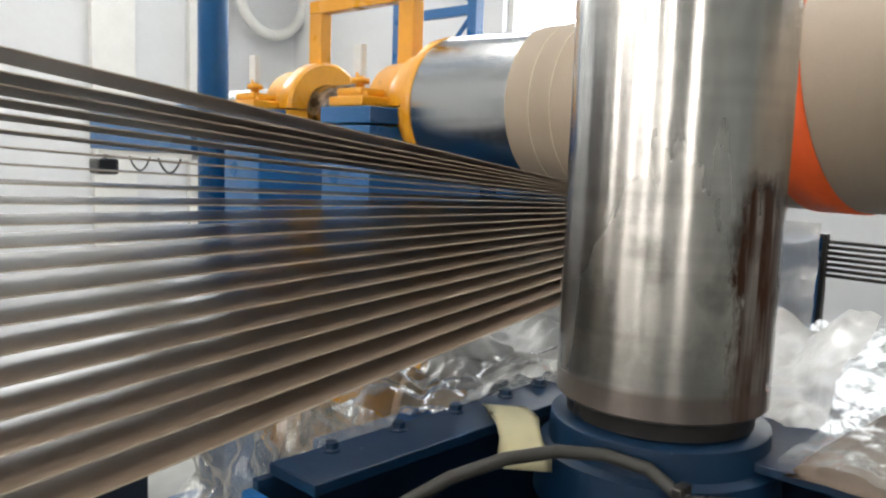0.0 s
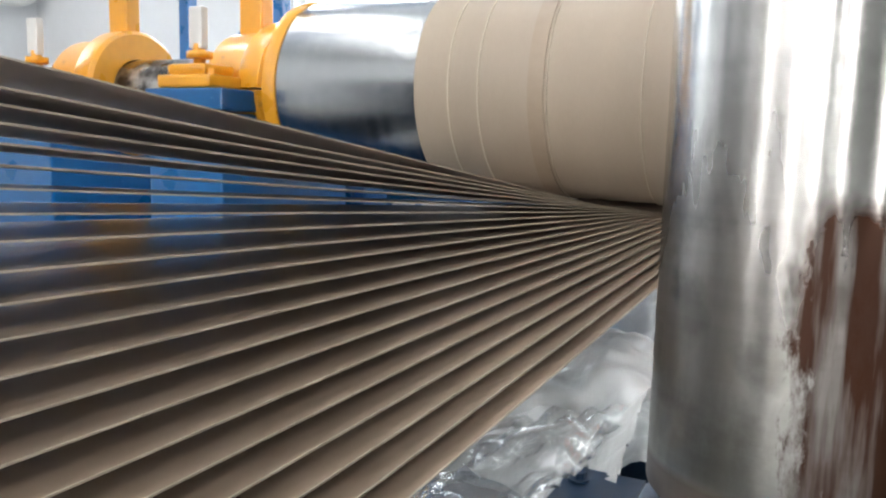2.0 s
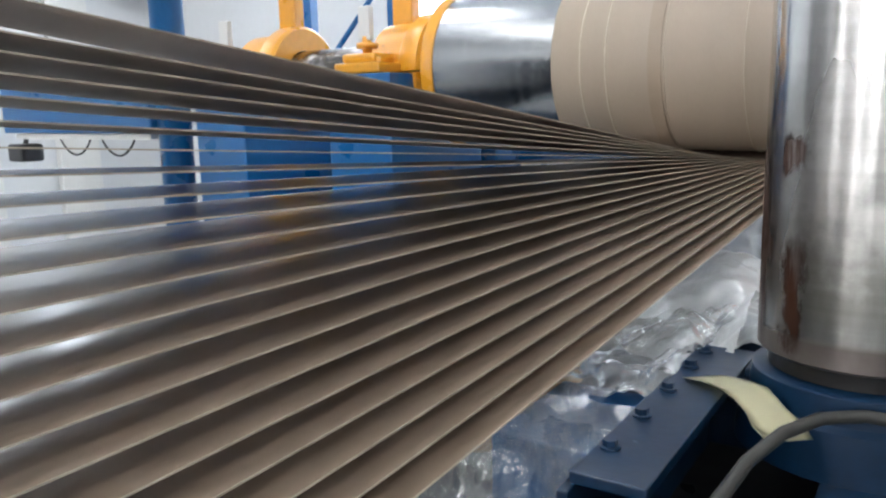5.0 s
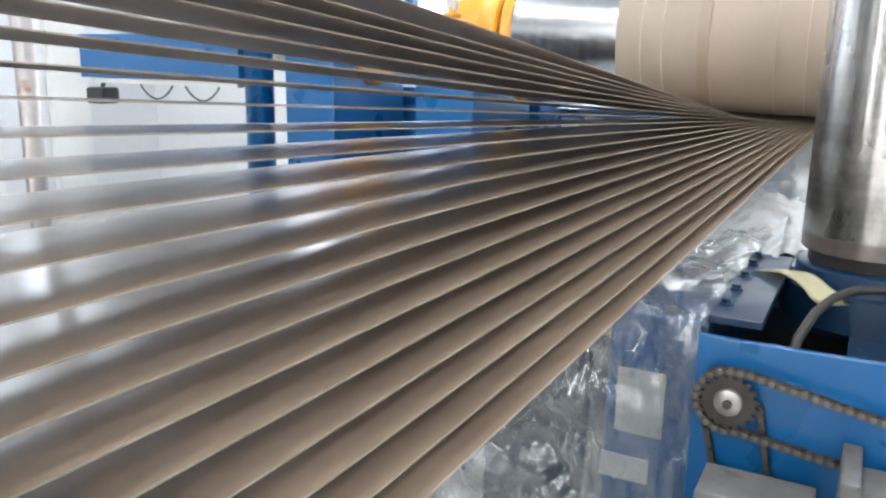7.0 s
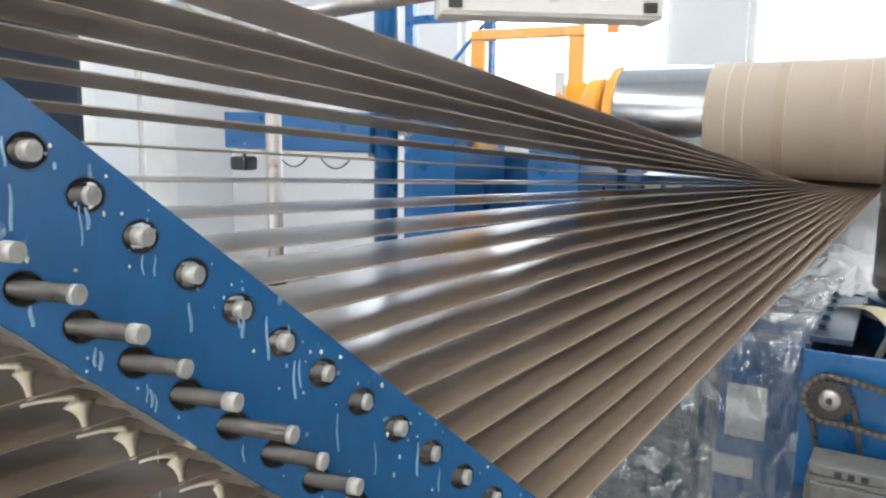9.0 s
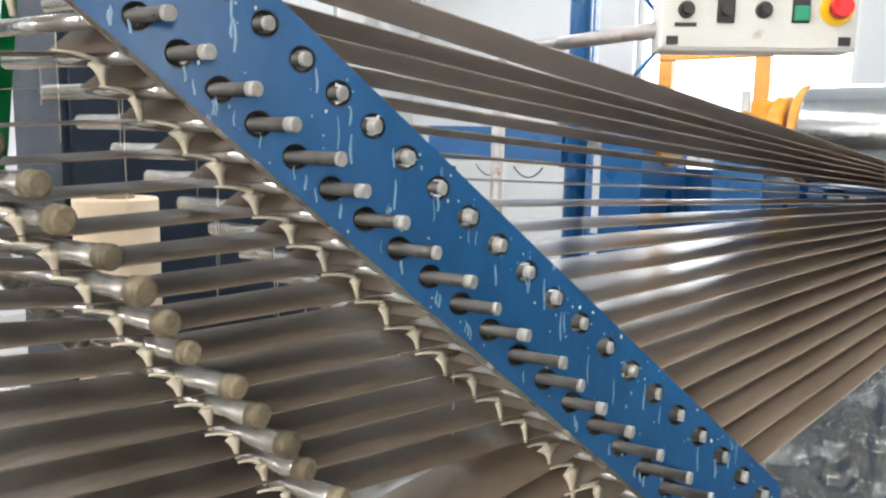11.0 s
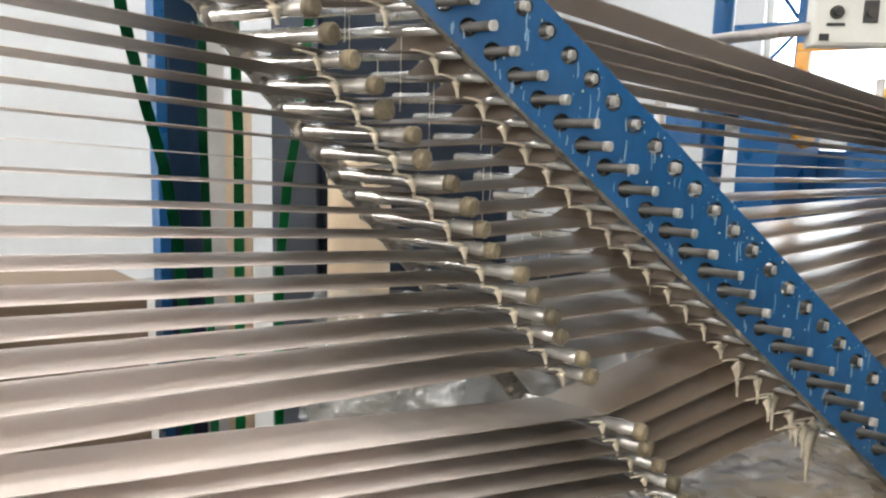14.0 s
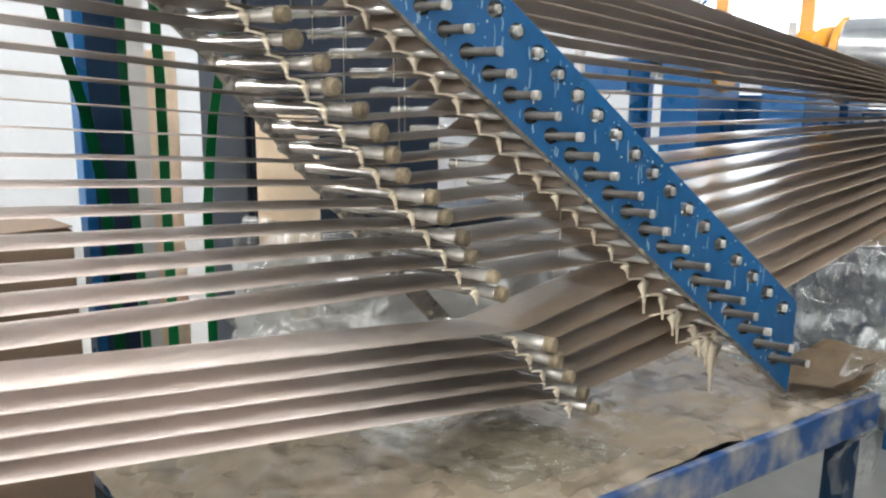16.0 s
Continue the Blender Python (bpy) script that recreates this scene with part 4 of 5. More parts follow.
def roller(place, length, out, cap, label, group):
    """A rack rod: bare where it comes through the plate, or capped and sheathed in glue-wet film."""
    ob = thing("rack_rod", place, label, "roller rod", group)
    a = Vector((0, 0, 0)) - ROD_DIR * out
    if cap:
        bm = BM()
        seg, rings = 14, []
        q = ROD_DIR.to_track_quat("Z", "Y")
        steps = 22
        for k in range(steps + 1):
            p = a + ROD_DIR * (length + out) * k / steps
            r = 0.0135 + 0.0035 * abs(noise.noise((place + p) * 38)) + (0.0012 if k % 5 == 2 else 0)
            rings.append([bm.verts.new(p + q @ Vector((r * math.cos(2 * math.pi * j / seg), r * math.sin(2 * math.pi * j / seg), 0))) for j in range(seg)])
        for u, v in zip(rings, rings[1:]):
            for j in range(seg):
                bm.faces.new((u[j], u[(j + 1) % seg], v[(j + 1) % seg], v[j])).smooth = True
        bm.faces.new(rings[0])
        bm.faces.new(rings[-1])
        bmesh.ops.recalc_face_normals(bm, faces=bm.faces)
        part("rod", bm, STEEL_ROD, ob, "steel rod sheathed in wet wrinkled film")
        bm = BM()
        r = rnd.uniform(0.0155, 0.0195)
        rod(bm, a - ROD_DIR * 0.010, a + ROD_DIR * 0.008, r, 18)
        rod(bm, a - ROD_DIR * 0.014, a - ROD_DIR * 0.010, r * 0.72, 18, r)
        part("end_cap", bm, CAP, ob, "glue-crusted end cap")
    else:
        part("rod", rod(BM(), a, ROD_DIR * length, 0.0092, 14), STEEL_PIN, ob)
        part("rod_end", rod(BM(), a - ROD_DIR * 0.002, a + ROD_DIR * rnd.uniform(0.004, 0.014), 0.0098, 14), CAP_GREY, ob, "pale worn rod end")
        part("wet_sleeve", rod(BM(), ROD_DIR * 0.03, ROD_DIR * length, 0.0118, 14), STEEL_ROD, ob, "shiny glue-wet sleeve")
    return ob


for i in range(FIRST - 4, LAST + 1):
    roller(hole_at(i) + ROD_DIR * 0.012, 0.36, 0.02, False, "steel rod ending flush in a hole of the blue plate", "upper rack rods")
for i in range(FIRST - 4, LAST + 1):
    if 0.048 * (i + 0.79) + 0.024 < 0.757:
        roller(pin_at(i) + ROD_DIR * 0.012, 0.36, rnd.uniform(0.065, 0.095), False, "steel rod sticking out through the blue plate", "lower rack rods")


def cap_height(i):
    """The height of the capped feed rod of ply i; the lowest five sit in a group of their own."""
    return 0.77 + 0.0425 * (10 - i) if i <= 10 else 0.655 - 0.0415 * (i - 11)


for i in range(FIRST - 4, LAST + 1):
    z = cap_height(i)
    roller(cap_at(z) + ROD_DIR * 0.012, 0.30, rnd.uniform(-0.018, 0.016), True, "glue-wet steel rod with a crusted round end cap", "feed rods")


def ply(i):
    """One paper ply: from the feed, over the capped rod, round two rack rods, to the underside of the tube."""
    up = Vector((0, 0, 1))
    hb = hole_at(i) + ROD_DIR * 0.045 + up * 0.0125
    pn = pin_at(i - 2.4) + ROD_DIR * 0.10 - up * 0.0125
    zc = cap_height(i)
    cp = cap_at(zc) + ROD_DIR * 0.075 + up * 0.0182
    slide = 0.243 - 0.00195 * (i + 6)
    xt = hb.x + slide * (AX_Y - hb.y)
    right = []
    rise = 0.055 + 0.003 * (10 - i) if i <= 10 else 0.12 + 0.01 * (i - 11)
    # feed side rises gently towards the unwinding stand
    for s in (3.0, 2.0, 1.0, 0.55, 0.27):
        right.append(cp + Vector((-0.06 * s, -s, rise * s)))
    right.append(cp)
    right += [cp.lerp(pn, t) for t in (0.33, 0.66)]
    right.append(pn)
    right.append(hb)
    # tangent to the underside of the tube, then a short wrap
    # the plies come in a little below the tube and close on it as they wrap
    r = R + 0.016 + 0.0004 * (i - FIRST)
    dy, dz = AX_Y - hb.y, AX_Z - hb.z
    dist = math.hypot(dy, dz)
    ang = math.atan2(dz, dy) - math.asin(min(1, r / dist))
    length = math.sqrt(dist * dist - r * r)
    ty, tz = hb.y + length * math.cos(ang), hb.z + length * math.sin(ang)
    for t in (0.1, 0.25, 0.5, 0.75, 0.9):
        right.append(hb.lerp(Vector((hb.x + slide * (ty - hb.y), ty, tz)), t))
    a0 = math.atan2(tz - AX_Z, ty - AX_Y)
    for k in range(6):
        a = a0 + radians(11 * k)
        rk = r - (r - R - 0.002) * k / 5
        right.append(Vector((hb.x + slide * (ty - hb.y) + slide * r * radians(11 * k), AX_Y + rk * math.cos(a), AX_Z + rk * math.sin(a))))
    left = []
    for k, p in enumerate(right):
        left.append(p + Vector((-W, 0, 0)) if k > 9 else p + ROD_DIR * W)
    ob = thing("paper_ply", cp, "", "paper ply", "paper plies")
    tagged(ob, "tan kraft paper ply wet with glue, running to the tube")
    off = Vector(cp)
    a, b = [p - off for p in left], [p - off for p in right]
    part("dry_web", ribbon(BM(), a[:6], b[:6]), FEED, ob, "dry kraft web from the unwinding stand")
    part("soaked_web", ribbon(BM(), a[5:10], b[5:10]), PAPER_SOAKED, ob, "kraft web soaked brown with glue between the rods")
    web = part("wet_web", ribbon(BM(), a[9:], b[9:], two_sided=True), PAPER_WET, ob, "kraft web wet with glue on top, dry below")
    web.data.materials.append(PAPER_DRY)
    # pale fibres along the cut edge, with the edge highlight put into their colour
    lift = Vector((0, 0, 0.0004))
    inner = [p.lerp(q, 0.007) + lift for p, q in zip(b[9:-5], a[9:-5])]
    outer = [p + Vector((0.0005, 0, 0.0004)) for p in b[9:-5]]
    part("cut_edge", ribbon(BM(), inner, outer, 0.0016), PLY_EDGE, ob, "pale cut edge of the ply, its highlight painted in")
    return ob, cp, pn


plies = [ply(i) for i in (-6, *range(-4, LAST + 1))]


def glue_run(at, drop, run, seed, fat=1.0):
    """A glue bead along a ply's edge that sags, gathers and falls in a thread to the ply below."""
    g = random.Random(seed)
    a = Vector(at)
    way = Vector((0.12, 0.99, 0))
    pts = []
    n = 7
    for k in range(n + 1):
        t = k / n
        pts.append((a - way * run * (1 - t) + Vector((0, 0, -0.004 - 0.008 * t * t)), 0.0018 + 0.0024 * t * t))
    gather = 0.0105 * fat * g.uniform(0.5, 1.5)
    for k in range(1, 9):
        t = k / 8
        w = gather * (1 - t) ** 3.0 + 0.003 * min(fat, 1.7)
        pts.append((a + way * (0.006 * t) + Vector((0, 0, -0.014 - (drop - 0.014) * t)), w))
    bm = BM()
    rings = []
    for k, (p, w) in enumerate(pts):
        if k <= n:
            # along the edge: thin sideways, w in height
            ring = [p + Vector((0, 0, w)), p + NORMAL * 0.0026, p - Vector((0, 0, w)), p - NORMAL * 0.0026]
        else:
            ring = [p - way * w, p + NORMAL * 0.0026, p + way * w, p - NORMAL * 0.0026]
        rings.append([bm.verts.new(q) for q in ring])
    for p, q in zip(rings, rings[1:]):
        for k in range(4):
            bm.faces.new((p[k], p[(k + 1) % 4], q[(k + 1) % 4], q[k])).smooth = True
    bm.faces.new(rings[0][::-1])
    bm.faces.new(rings[-1])
    bmesh.ops.recalc_face_normals(bm, faces=bm.faces)
    return tagged(part("glue_run", bm, GLUE), "cream glue run hanging from the edge of a ply", "glue run", "glue runs")


for k, (ob, cp, pn) in enumerate(plies):
    low = k > len(plies) - 7
    glue_run(cp + Vector((0.006, -0.024 + rnd.uniform(-0.004, 0.004), 0.0)), 0.047, 0.034 + rnd.uniform(0, 0.012), k, 1.35)
    glue_run(pn + Vector((0.004, -0.02 + rnd.uniform(-0.005, 0.005), 0.0)), 0.049 * (2.0 if low and k % 2 == 0 else 1), 0.046 + rnd.uniform(0, 0.015), 100 + k, 2.4 if low else 1.5)
# the heaviest runs hang from the lowest plies
for k, (dy, drop) in enumerate(((-0.05, 0.10), (-0.09, 0.06), (0.0, 0.13))):
    glue_run(plies[-1][2] + Vector((0.01, dy, 0.02)), drop, 0.08, 300 + k, 3.6)

def glue_thread(top, drop):
    """A thin thread of glue falling straight down."""
    bm = BM()
    pts = [top - Vector((0, 0, drop * k / 6)) for k in range(7)]
    pipe(bm, [p + Vector((0.0006 * math.sin(5 * k), 0, 0)) for k, p in enumerate(pts)], 0.0009, 6)
    return tagged(part("glue_thread", bm, GLUE), "thin thread of cream glue hanging from a rod", "glue thread", "glue threads")


for i in range(FIRST, 9):
    for k in range(2):
        glue_thread(hole_at(i) + ROD_DIR * rnd.uniform(0.06, 0.30) - Vector((0, 0, 0.011)), rnd.uniform(0.06, 0.13))
    glue_thread(pin_at(i) + ROD_DIR * rnd.uniform(0.16, 0.33) - Vector((0, 0, 0.011)), rnd.uniform(0.05, 0.16))

for k, (j, dy, drop, fat) in enumerate(((-2, -0.03, 0.085, 3.0), (-3, -0.06, 0.07, 2.6), (-1, -0.02, 0.17, 4.6), (-4, -0.03, 0.075, 2.4))):
    glue_run(plies[j][2] + Vector((0.012, dy, 0.004)), drop, 0.09, 400 + k, fat)


# ---- glue tray under the rack ----


def glue_tray():
    ob = thing("glue_tray", (-1.0, -0.4, 0), "glue-caked tray on a blue steel stand", "glue tray")
    e = Vector((0.19, 0.97, 0)).normalized()
    a = Vector((-0.115, -0.5, 0))
    bm = BM()
    grid = []
    for i in range(121):
        row = []
        for j in range(81):
            p = a - e * 0.6 + e * (1.645 * i / 120) + Vector((-0.95 * j / 80, 0.05 * j / 80, 0.435))
            s = p * 5
            p.z += 0.020 * noise.noise(s) + 0.014 * abs(noise.noise(s * 2.6)) + 0.006 * noise.noise(s * 7) + (0.012 if j < 4 else 0)
            row.append(bm.verts.new(p))
        grid.append(row)
    for i in range(120):
        for j in range(80):
            bm.faces.new((grid[i][j], grid[i + 1][j], grid[i + 1][j + 1], grid[i][j + 1])).smooth = True
    part("glue_layer", bm, GLUE_WET, ob, "wet tan glue lying in the tray")
    m = Matrix.Translation(a - e * 0.6) @ Matrix.Rotation(math.atan2(e.y, e.x), 4, "Z")
    part("side_rail", box(BM(), (0, -0.02, 0.36), (1.645, 0.0, 0.452), 0.004, m), RAIL, ob, "blue side rail smeared with glue")
    part("tray_floor", box(BM(), (0, 0.0, 0.36), (1.645, 0.9, 0.41), 0.0, m), BLUE_SHADED, ob)
    for x in (0.06, 1.55):
        for y in (0.0, 0.84):
            part("leg", box(BM(), (x, y, 0), (x + 0.06, y + 0.06, 0.359), 0.004, m), BLUE_SHADED, ob)
    return ob


glue_tray()

# cardboard pieces at the end of the tray
bm = sheet(BM(), (-1.16, -0.02, 0.46), (0.22, 0.02, 0.0), (0.05, 0.34, 0.03), 14, 14, 0.02, 4, 6)
bmesh.ops.solidify(bm, geom=bm.faces[:], thickness=0.003)
tagged(part("cardboard_sheet", bm, CARDBOARD), "glue-soaked brown cardboard lying at the tray end", "cardboard", "cardboard pieces")
bm = sheet(BM(), (-0.99, 0.02, 0.47), (0.05, 0.16, 0.05), (0.05, -0.01, 0.05), 10, 6, 0.012, 9, 8)
bmesh.ops.solidify(bm, geom=bm.faces[:], thickness=0.003)
tagged(part("cardboard_sheet", bm, CARDBOARD), "curled strip of brown cardboard on the tray edge", "cardboard", "cardboard pieces")

# ---- control panel on its arm ----


def control_panel():
    ob = thing("control_panel", (-1.432, 0.114, 1.482), "light grey push-button box hanging from a pipe arm", "control box")
    ang = math.degrees(math.atan2(0.6, 0.8))
    ob.rotation_euler = (0, 0, radians(ang))
    part("case", box(BM(), (0, 0, 0), (0.40, 0.09, 0.20), 0.005), PANEL_GREY, ob)
    part("cover", box(BM(), (0.004, -0.006, 0.006), (0.396, -0.0005, 0.194), 0.002), PANEL_GREY, ob)
    for x, z in ((0.026, 0.020), (0.372, 0.020)):
        part("latch", box(BM(), (x - 0.012, -0.012, z - 0.009), (x + 0.012, -0.0065, z + 0.009), 0.002), BLACK_PLASTIC, ob)
    cols = [0.052, 0.132, 0.208, 0.282, 0.352]
    for k, x in enumerate(cols):
        z = 0.082 if k < 4 else 0.085
        if k == 4:
            ring = part("emergency_stop", rod(BM(), (x, -0.007, z), (x, -0.010, z), 0.034, 24), YELLOW_PLASTIC, ob, "yellow plate of the emergency stop")
            bm = BM()
            rod(bm, (x, -0.0105, z), (x, -0.028, z), 0.016, 20)
            rod(bm, (x, -0.028, z), (x, -0.046, z), 0.023, 24, 0.020)
            part("mushroom_head", bm, RED, ring, "red mushroom push-button")
        elif k == 3:
            f = part("square_plate", box(BM(), (x - 0.018, -0.010, z - 0.026), (x + 0.018, -0.0065, z + 0.028), 0.002), BLACK_PLASTIC, ob)
            part("push_button", box(BM(), (x - 0.015, -0.018, z - 0.022), (x + 0.015, -0.0105, z + 0.008), 0.003), GREEN_PLASTIC, f, "green push-button")
        elif k == 1:
            f = part("square_plate", box(BM(), (x - 0.018, -0.012, z - 0.026), (x + 0.018, -0.0065, z + 0.03), 0.002), BLACK_PLASTIC, ob)
            part("push_button", rod(BM(), (x, -0.0125, z), (x, -0.024, z), 0.012, 18), DARK, f)
        else:
            f = part("knob_ring", rod(BM(), (x, -0.0065, z), (x, -0.013, z), 0.017, 20), DARK, ob)
            part("knob", rod(BM(), (x, -0.0135, z), (x, -0.030, z), 0.011, 18, 0.010), BLACK_PLASTIC, f)
            if k == 0:
                part("label_bar", box(BM(), (x - 0.022, -0.0085, z - 0.034), (x + 0.022, -0.0065, z - 0.026)), BLACK_PLASTIC, ob, "dark label strip")
    return ob


control_panel()
arm = thing("panel_arm", (-1.44, 0.15, 1.53), "worn steel pipe arm carrying the control box", "pipe arm")
part("arm_pipe", rod(BM(), (0, 0, 0), (-0.59, 0.208, 0.0), 0.017, 18), PIPE, arm)

# ---- blue frames, columns and cabinets behind ----
col = thing("blue_column", (-2.49, 1.51, 0), "round blue steel column standing on the floor", "column")
part("column_pipe", rod(BM(), (0, 0, 0), (0, 0, HIGH), 0.048, 28), BLUE, col)
part("column_foot", box(BM(), (-0.11, -0.11, 0), (0.11, 0.11, 0.02), 0.003), BLUE, col)
beam = thing("blue_beam", (-3.30, 1.45, 1.18), "blue painted box beam fixed to the column", "beam")
part("beam_box", box(BM(), (0, 0, 0), (0.775, 0.14, 0.155), 0.004), BLUE, beam)
part("cable_tray", box(BM(), (0.05, 0.01, -0.02), (0.76, 0.12, -0.002), 0.002), LIGHT_GREY, beam)
bm = BM()
pipe(bm, [(-3.20, 1.47, 1.17), (-3.21, 1.46, 1.12), (-3.19, 1.46, 1.09)], 0.008, 8)
box(bm, (-3.245, 1.42, 1.085), (-3.155, 1.50, 1.145), 0.012)
tagged(part("limit_switch", bm, BLACK_PLASTIC), "black switch box hanging under the blue beam", "switch")
for k, x in enumerate((-3.02, -2.80)):
    bm = BM()
    pipe(bm, [(x + 0.17 * q / 14, 1.475, 1.17 - 0.06 * math.sin(math.pi * q / 14) ** 0.7) for q in range(15)], 0.0035, 6)
    tagged(part("cable_loop", bm, BLACK_PLASTIC), "black cable looping below the blue beam", "cable", "cable loops")
pole = thing("grey_pole", (-2.035, 0.36, 0), "thin grey steel pole carrying the arm of the control box", "pole")
part("pole_tube", rod(BM(), (0, 0, 0), (0, 0, 1.56), 0.019, 16), PIPE, pole)
part("pole_collar", rod(BM(), (0, 0, 0.90), (0, 0, 0.925), 0.026, 16), DARK, pole)
part("pole_foot", rod(BM(), (0, 0, 0), (0, 0, 0.015), 0.08, 24), DARK, pole)


def lattice_tower(x, y):
    ob = thing("lattice_frame", (x, y, 0), "blue steel lattice frame with diagonal braces", "steel frame")
    for dx in (0, 0.55):
        part("post", box(BM(), (dx - 0.03, -0.03, 0), (dx + 0.03, 0.03, 3.2), 0.004), BLUE, ob)
    for z in (0.6, 1.9, 2.6):
        part("crossbar", box(BM(), (0.031, -0.02, z), (0.519, 0.02, z + 0.05), 0.003), BLUE, ob)
    for z0, z1, s in ((1.4, 1.88, 1), (1.97, 2.58, -1), (2.67, 3.15, 1)):
        a, b = (0.04, 0.51) if s > 0 else (0.51, 0.04)
        part("brace", rod(BM(), (a, 0, z0), (b, 0, z1), 0.014, 8), BLUE, ob)
    return ob


lattice_tower(-3.45, 3.2)
signal = thing("orange_junction_box", (-2.05, 2.9, 1.86), "orange painted junction box hanging on a bracket", "junction box")
part("box_body", box(BM(), (-0.07, -0.04, 0.0), (0.07, 0.04, 0.20), 0.008), ORANGE_PAINT, signal)
part("box_stem", box(BM(), (-0.03, -0.02, -0.10), (0.03, 0.02, -0.001), 0.003), ORANGE_PAINT, signal)
part("box_hanger", rod(BM(), (0, 0, 0.201), (0, 0, HIGH - 1.86), 0.012, 10), LIGHT_GREY, signal)
bm = BM()
pipe(bm, [(-1.97 + 0.16 * math.sin(math.pi * k / 16), 2.92, 1.88 + 0.10 * math.cos(math.pi * k / 16)) for k in range(17)], 0.007, 8)
tagged(part("loose_cable", bm, LIGHT_GREY), "pale cable looping beside the orange box", "cable")
bm = BM()
pipe(bm, [(X0 + 0.12, 4.28 - 0.34 * math.cos(math.pi * k / 20), 2.55 - 0.36 * math.sin(math.pi * k / 20)) for k in range(21)] + [(X0 + 0.12, 4.62 - 0.002 * k, 2.55 + 0.3 * k) for k in range(1, 5)], 0.045, 12)
tagged(part("wall_duct", bm, LIGHT_GREY), "white flexible duct hanging in a loop on the wall", "duct")

# ---- material stand with straps, beside the feed ----


def strap(pts, w, mat, label, name="strap"):
    bm = BM()
    ribbon_l = [Vector(p) for p in pts]
    rows = []
    for p in ribbon_l:
        rows.append([bm.verts.new(p + Vector((0, -w / 2, 0))), bm.verts.new(p + Vector((0, w / 2, 0)))])
    for p, q in zip(rows, rows[1:]):
        bm.faces.new((p[0], p[1], q[1], q[0])).smooth = True
    bmesh.ops.solidify(bm, geom=bm.faces[:], thickness=0.003)
    return tagged(part(name, bm, mat), label, "strap", "packing straps")


stand = thing("unwind_stand", (-2.46, -1.12, 0), "blue steel upright of the unwinding stand", "stand")
part("upright", box(BM(), (-0.05, -0.055, 0), (0, 0.05, 2.0), 0.004), BLUE_SHADED, stand)
part("upright_edge", box(BM(), (-0.05, -0.085, 0), (0.0, -0.056, 2.0), 0.003), BLUE, stand)
part("stand_foot", box(BM(), (-0.3, -0.09, 0), (0.2, 0.06, 0.05), 0.004), BLUE_SHADED, stand)
strap([(-2.41, -1.33, 1.75), (-2.41, -1.30, 1.5), (-2.41, -1.255, 1.3), (-2.41, -1.21, 1.13), (-2.41, -1.18, 0.95), (-2.41, -1.165, 0.7), (-2.41, -1.165, 0.0)], 0.03, GREEN_STRAP, "dark green plastic packing strap hanging beside the blue upright")
strap([(-2.41, -1.10, 1.8), (-2.41, -1.105, 1.2), (-2.41, -1.08, 0.0)], 0.024, GREEN_STRAP, "dark green plastic packing strap hanging beside the blue upright")
strap([(-2.40, -1.02, 1.5), (-2.40, -1.012, 1.2), (-2.40, -1.02, 0.0)], 0.03, STRAP_BRIGHT, "bright green plastic packing strap over a cream paper roll")
strap([(-2.38, -0.80, 1.6), (-2.38, -0.84, 1.25), (-2.38, -0.875, 1.1), (-2.38, -0.905, 0.85), (-2.38, -0.91, 0.0)], 0.03, STRAP_BRIGHT, "bright green plastic packing strap hanging in a curve")
post = part("white_board", box(BM(), (-2.47, -1.085, 0), (-2.44, -1.03, 1.9), 0.003), LIGHT_GREY)
tagged(post, "white painted board standing beside the paper rolls", "board")


def paper_roll(x, y, z, r, h, mat=CREAM):
    ob = thing("paper_roll", (x, y, z), "cream paper roll standing on end", "paper roll", "paper rolls")
    part("roll_web", lathe(BM(), [(0, 0.04), (0, r - 0.003), (0.003, r), (h - 0.003, r), (h, r - 0.003), (h, 0.04)], "z", (0, 0, 0), 48), mat, ob)
    part("roll_core", rod(BM(), (0, 0, h), (0, 0, h + 0.004), 0.045, 24), CARDBOARD, ob)
    return ob


paper_roll(-2.78, -0.93, 0.0, 0.14, 1.29)
paper_roll(-2.53, -0.53, 0.0, 0.10, 1.13)
# added box, no known object: fills the dark brown gap under the webs
filler = thing("cardboard_box", (-2.72, -2.3, 0), "added brown filler box beside the paper rolls, below the webs", "box")
part("filler_body", box(BM(), (0, 0, 0), (0.36, 1.02, 0.84), 0.004), FILLER_BROWN, filler)
for y0, y1 in ((0.0, 0.505), (0.515, 1.02)):
    part("filler_top", box(BM(), (0, y0, 0.845), (0.36, y1, 0.849), 0.001), FILLER_BROWN, filler)

part_box = thing("blue_cabinet", (-2.75, -0.62, 0), "dark blue steel cabinet behind the feed rods", "cabinet")
part("cabinet_body", box(BM(), (-0.25, 0.04, 0), (0.05, 0.95, 1.66), 0.006), NAVY, part_box)
part("cabinet_door", box(BM(), (0.051, 0.06, 0.08), (0.062, 0.93, 1.62), 0.004), NAVY, part_box)

bench = thing("low_bench", (-2.60, 0.36, 0), "low dark steel bench behind the glue rack", "bench")
part("bench_body", box(BM(), (-0.3, 0, 0), (0.05, 0.95, 0.66), 0.005), NAVY, bench)
part("bench_top", box(BM(), (-0.31, -0.01, 0.661), (0.06, 0.96, 0.69), 0.004), NAVY, bench)

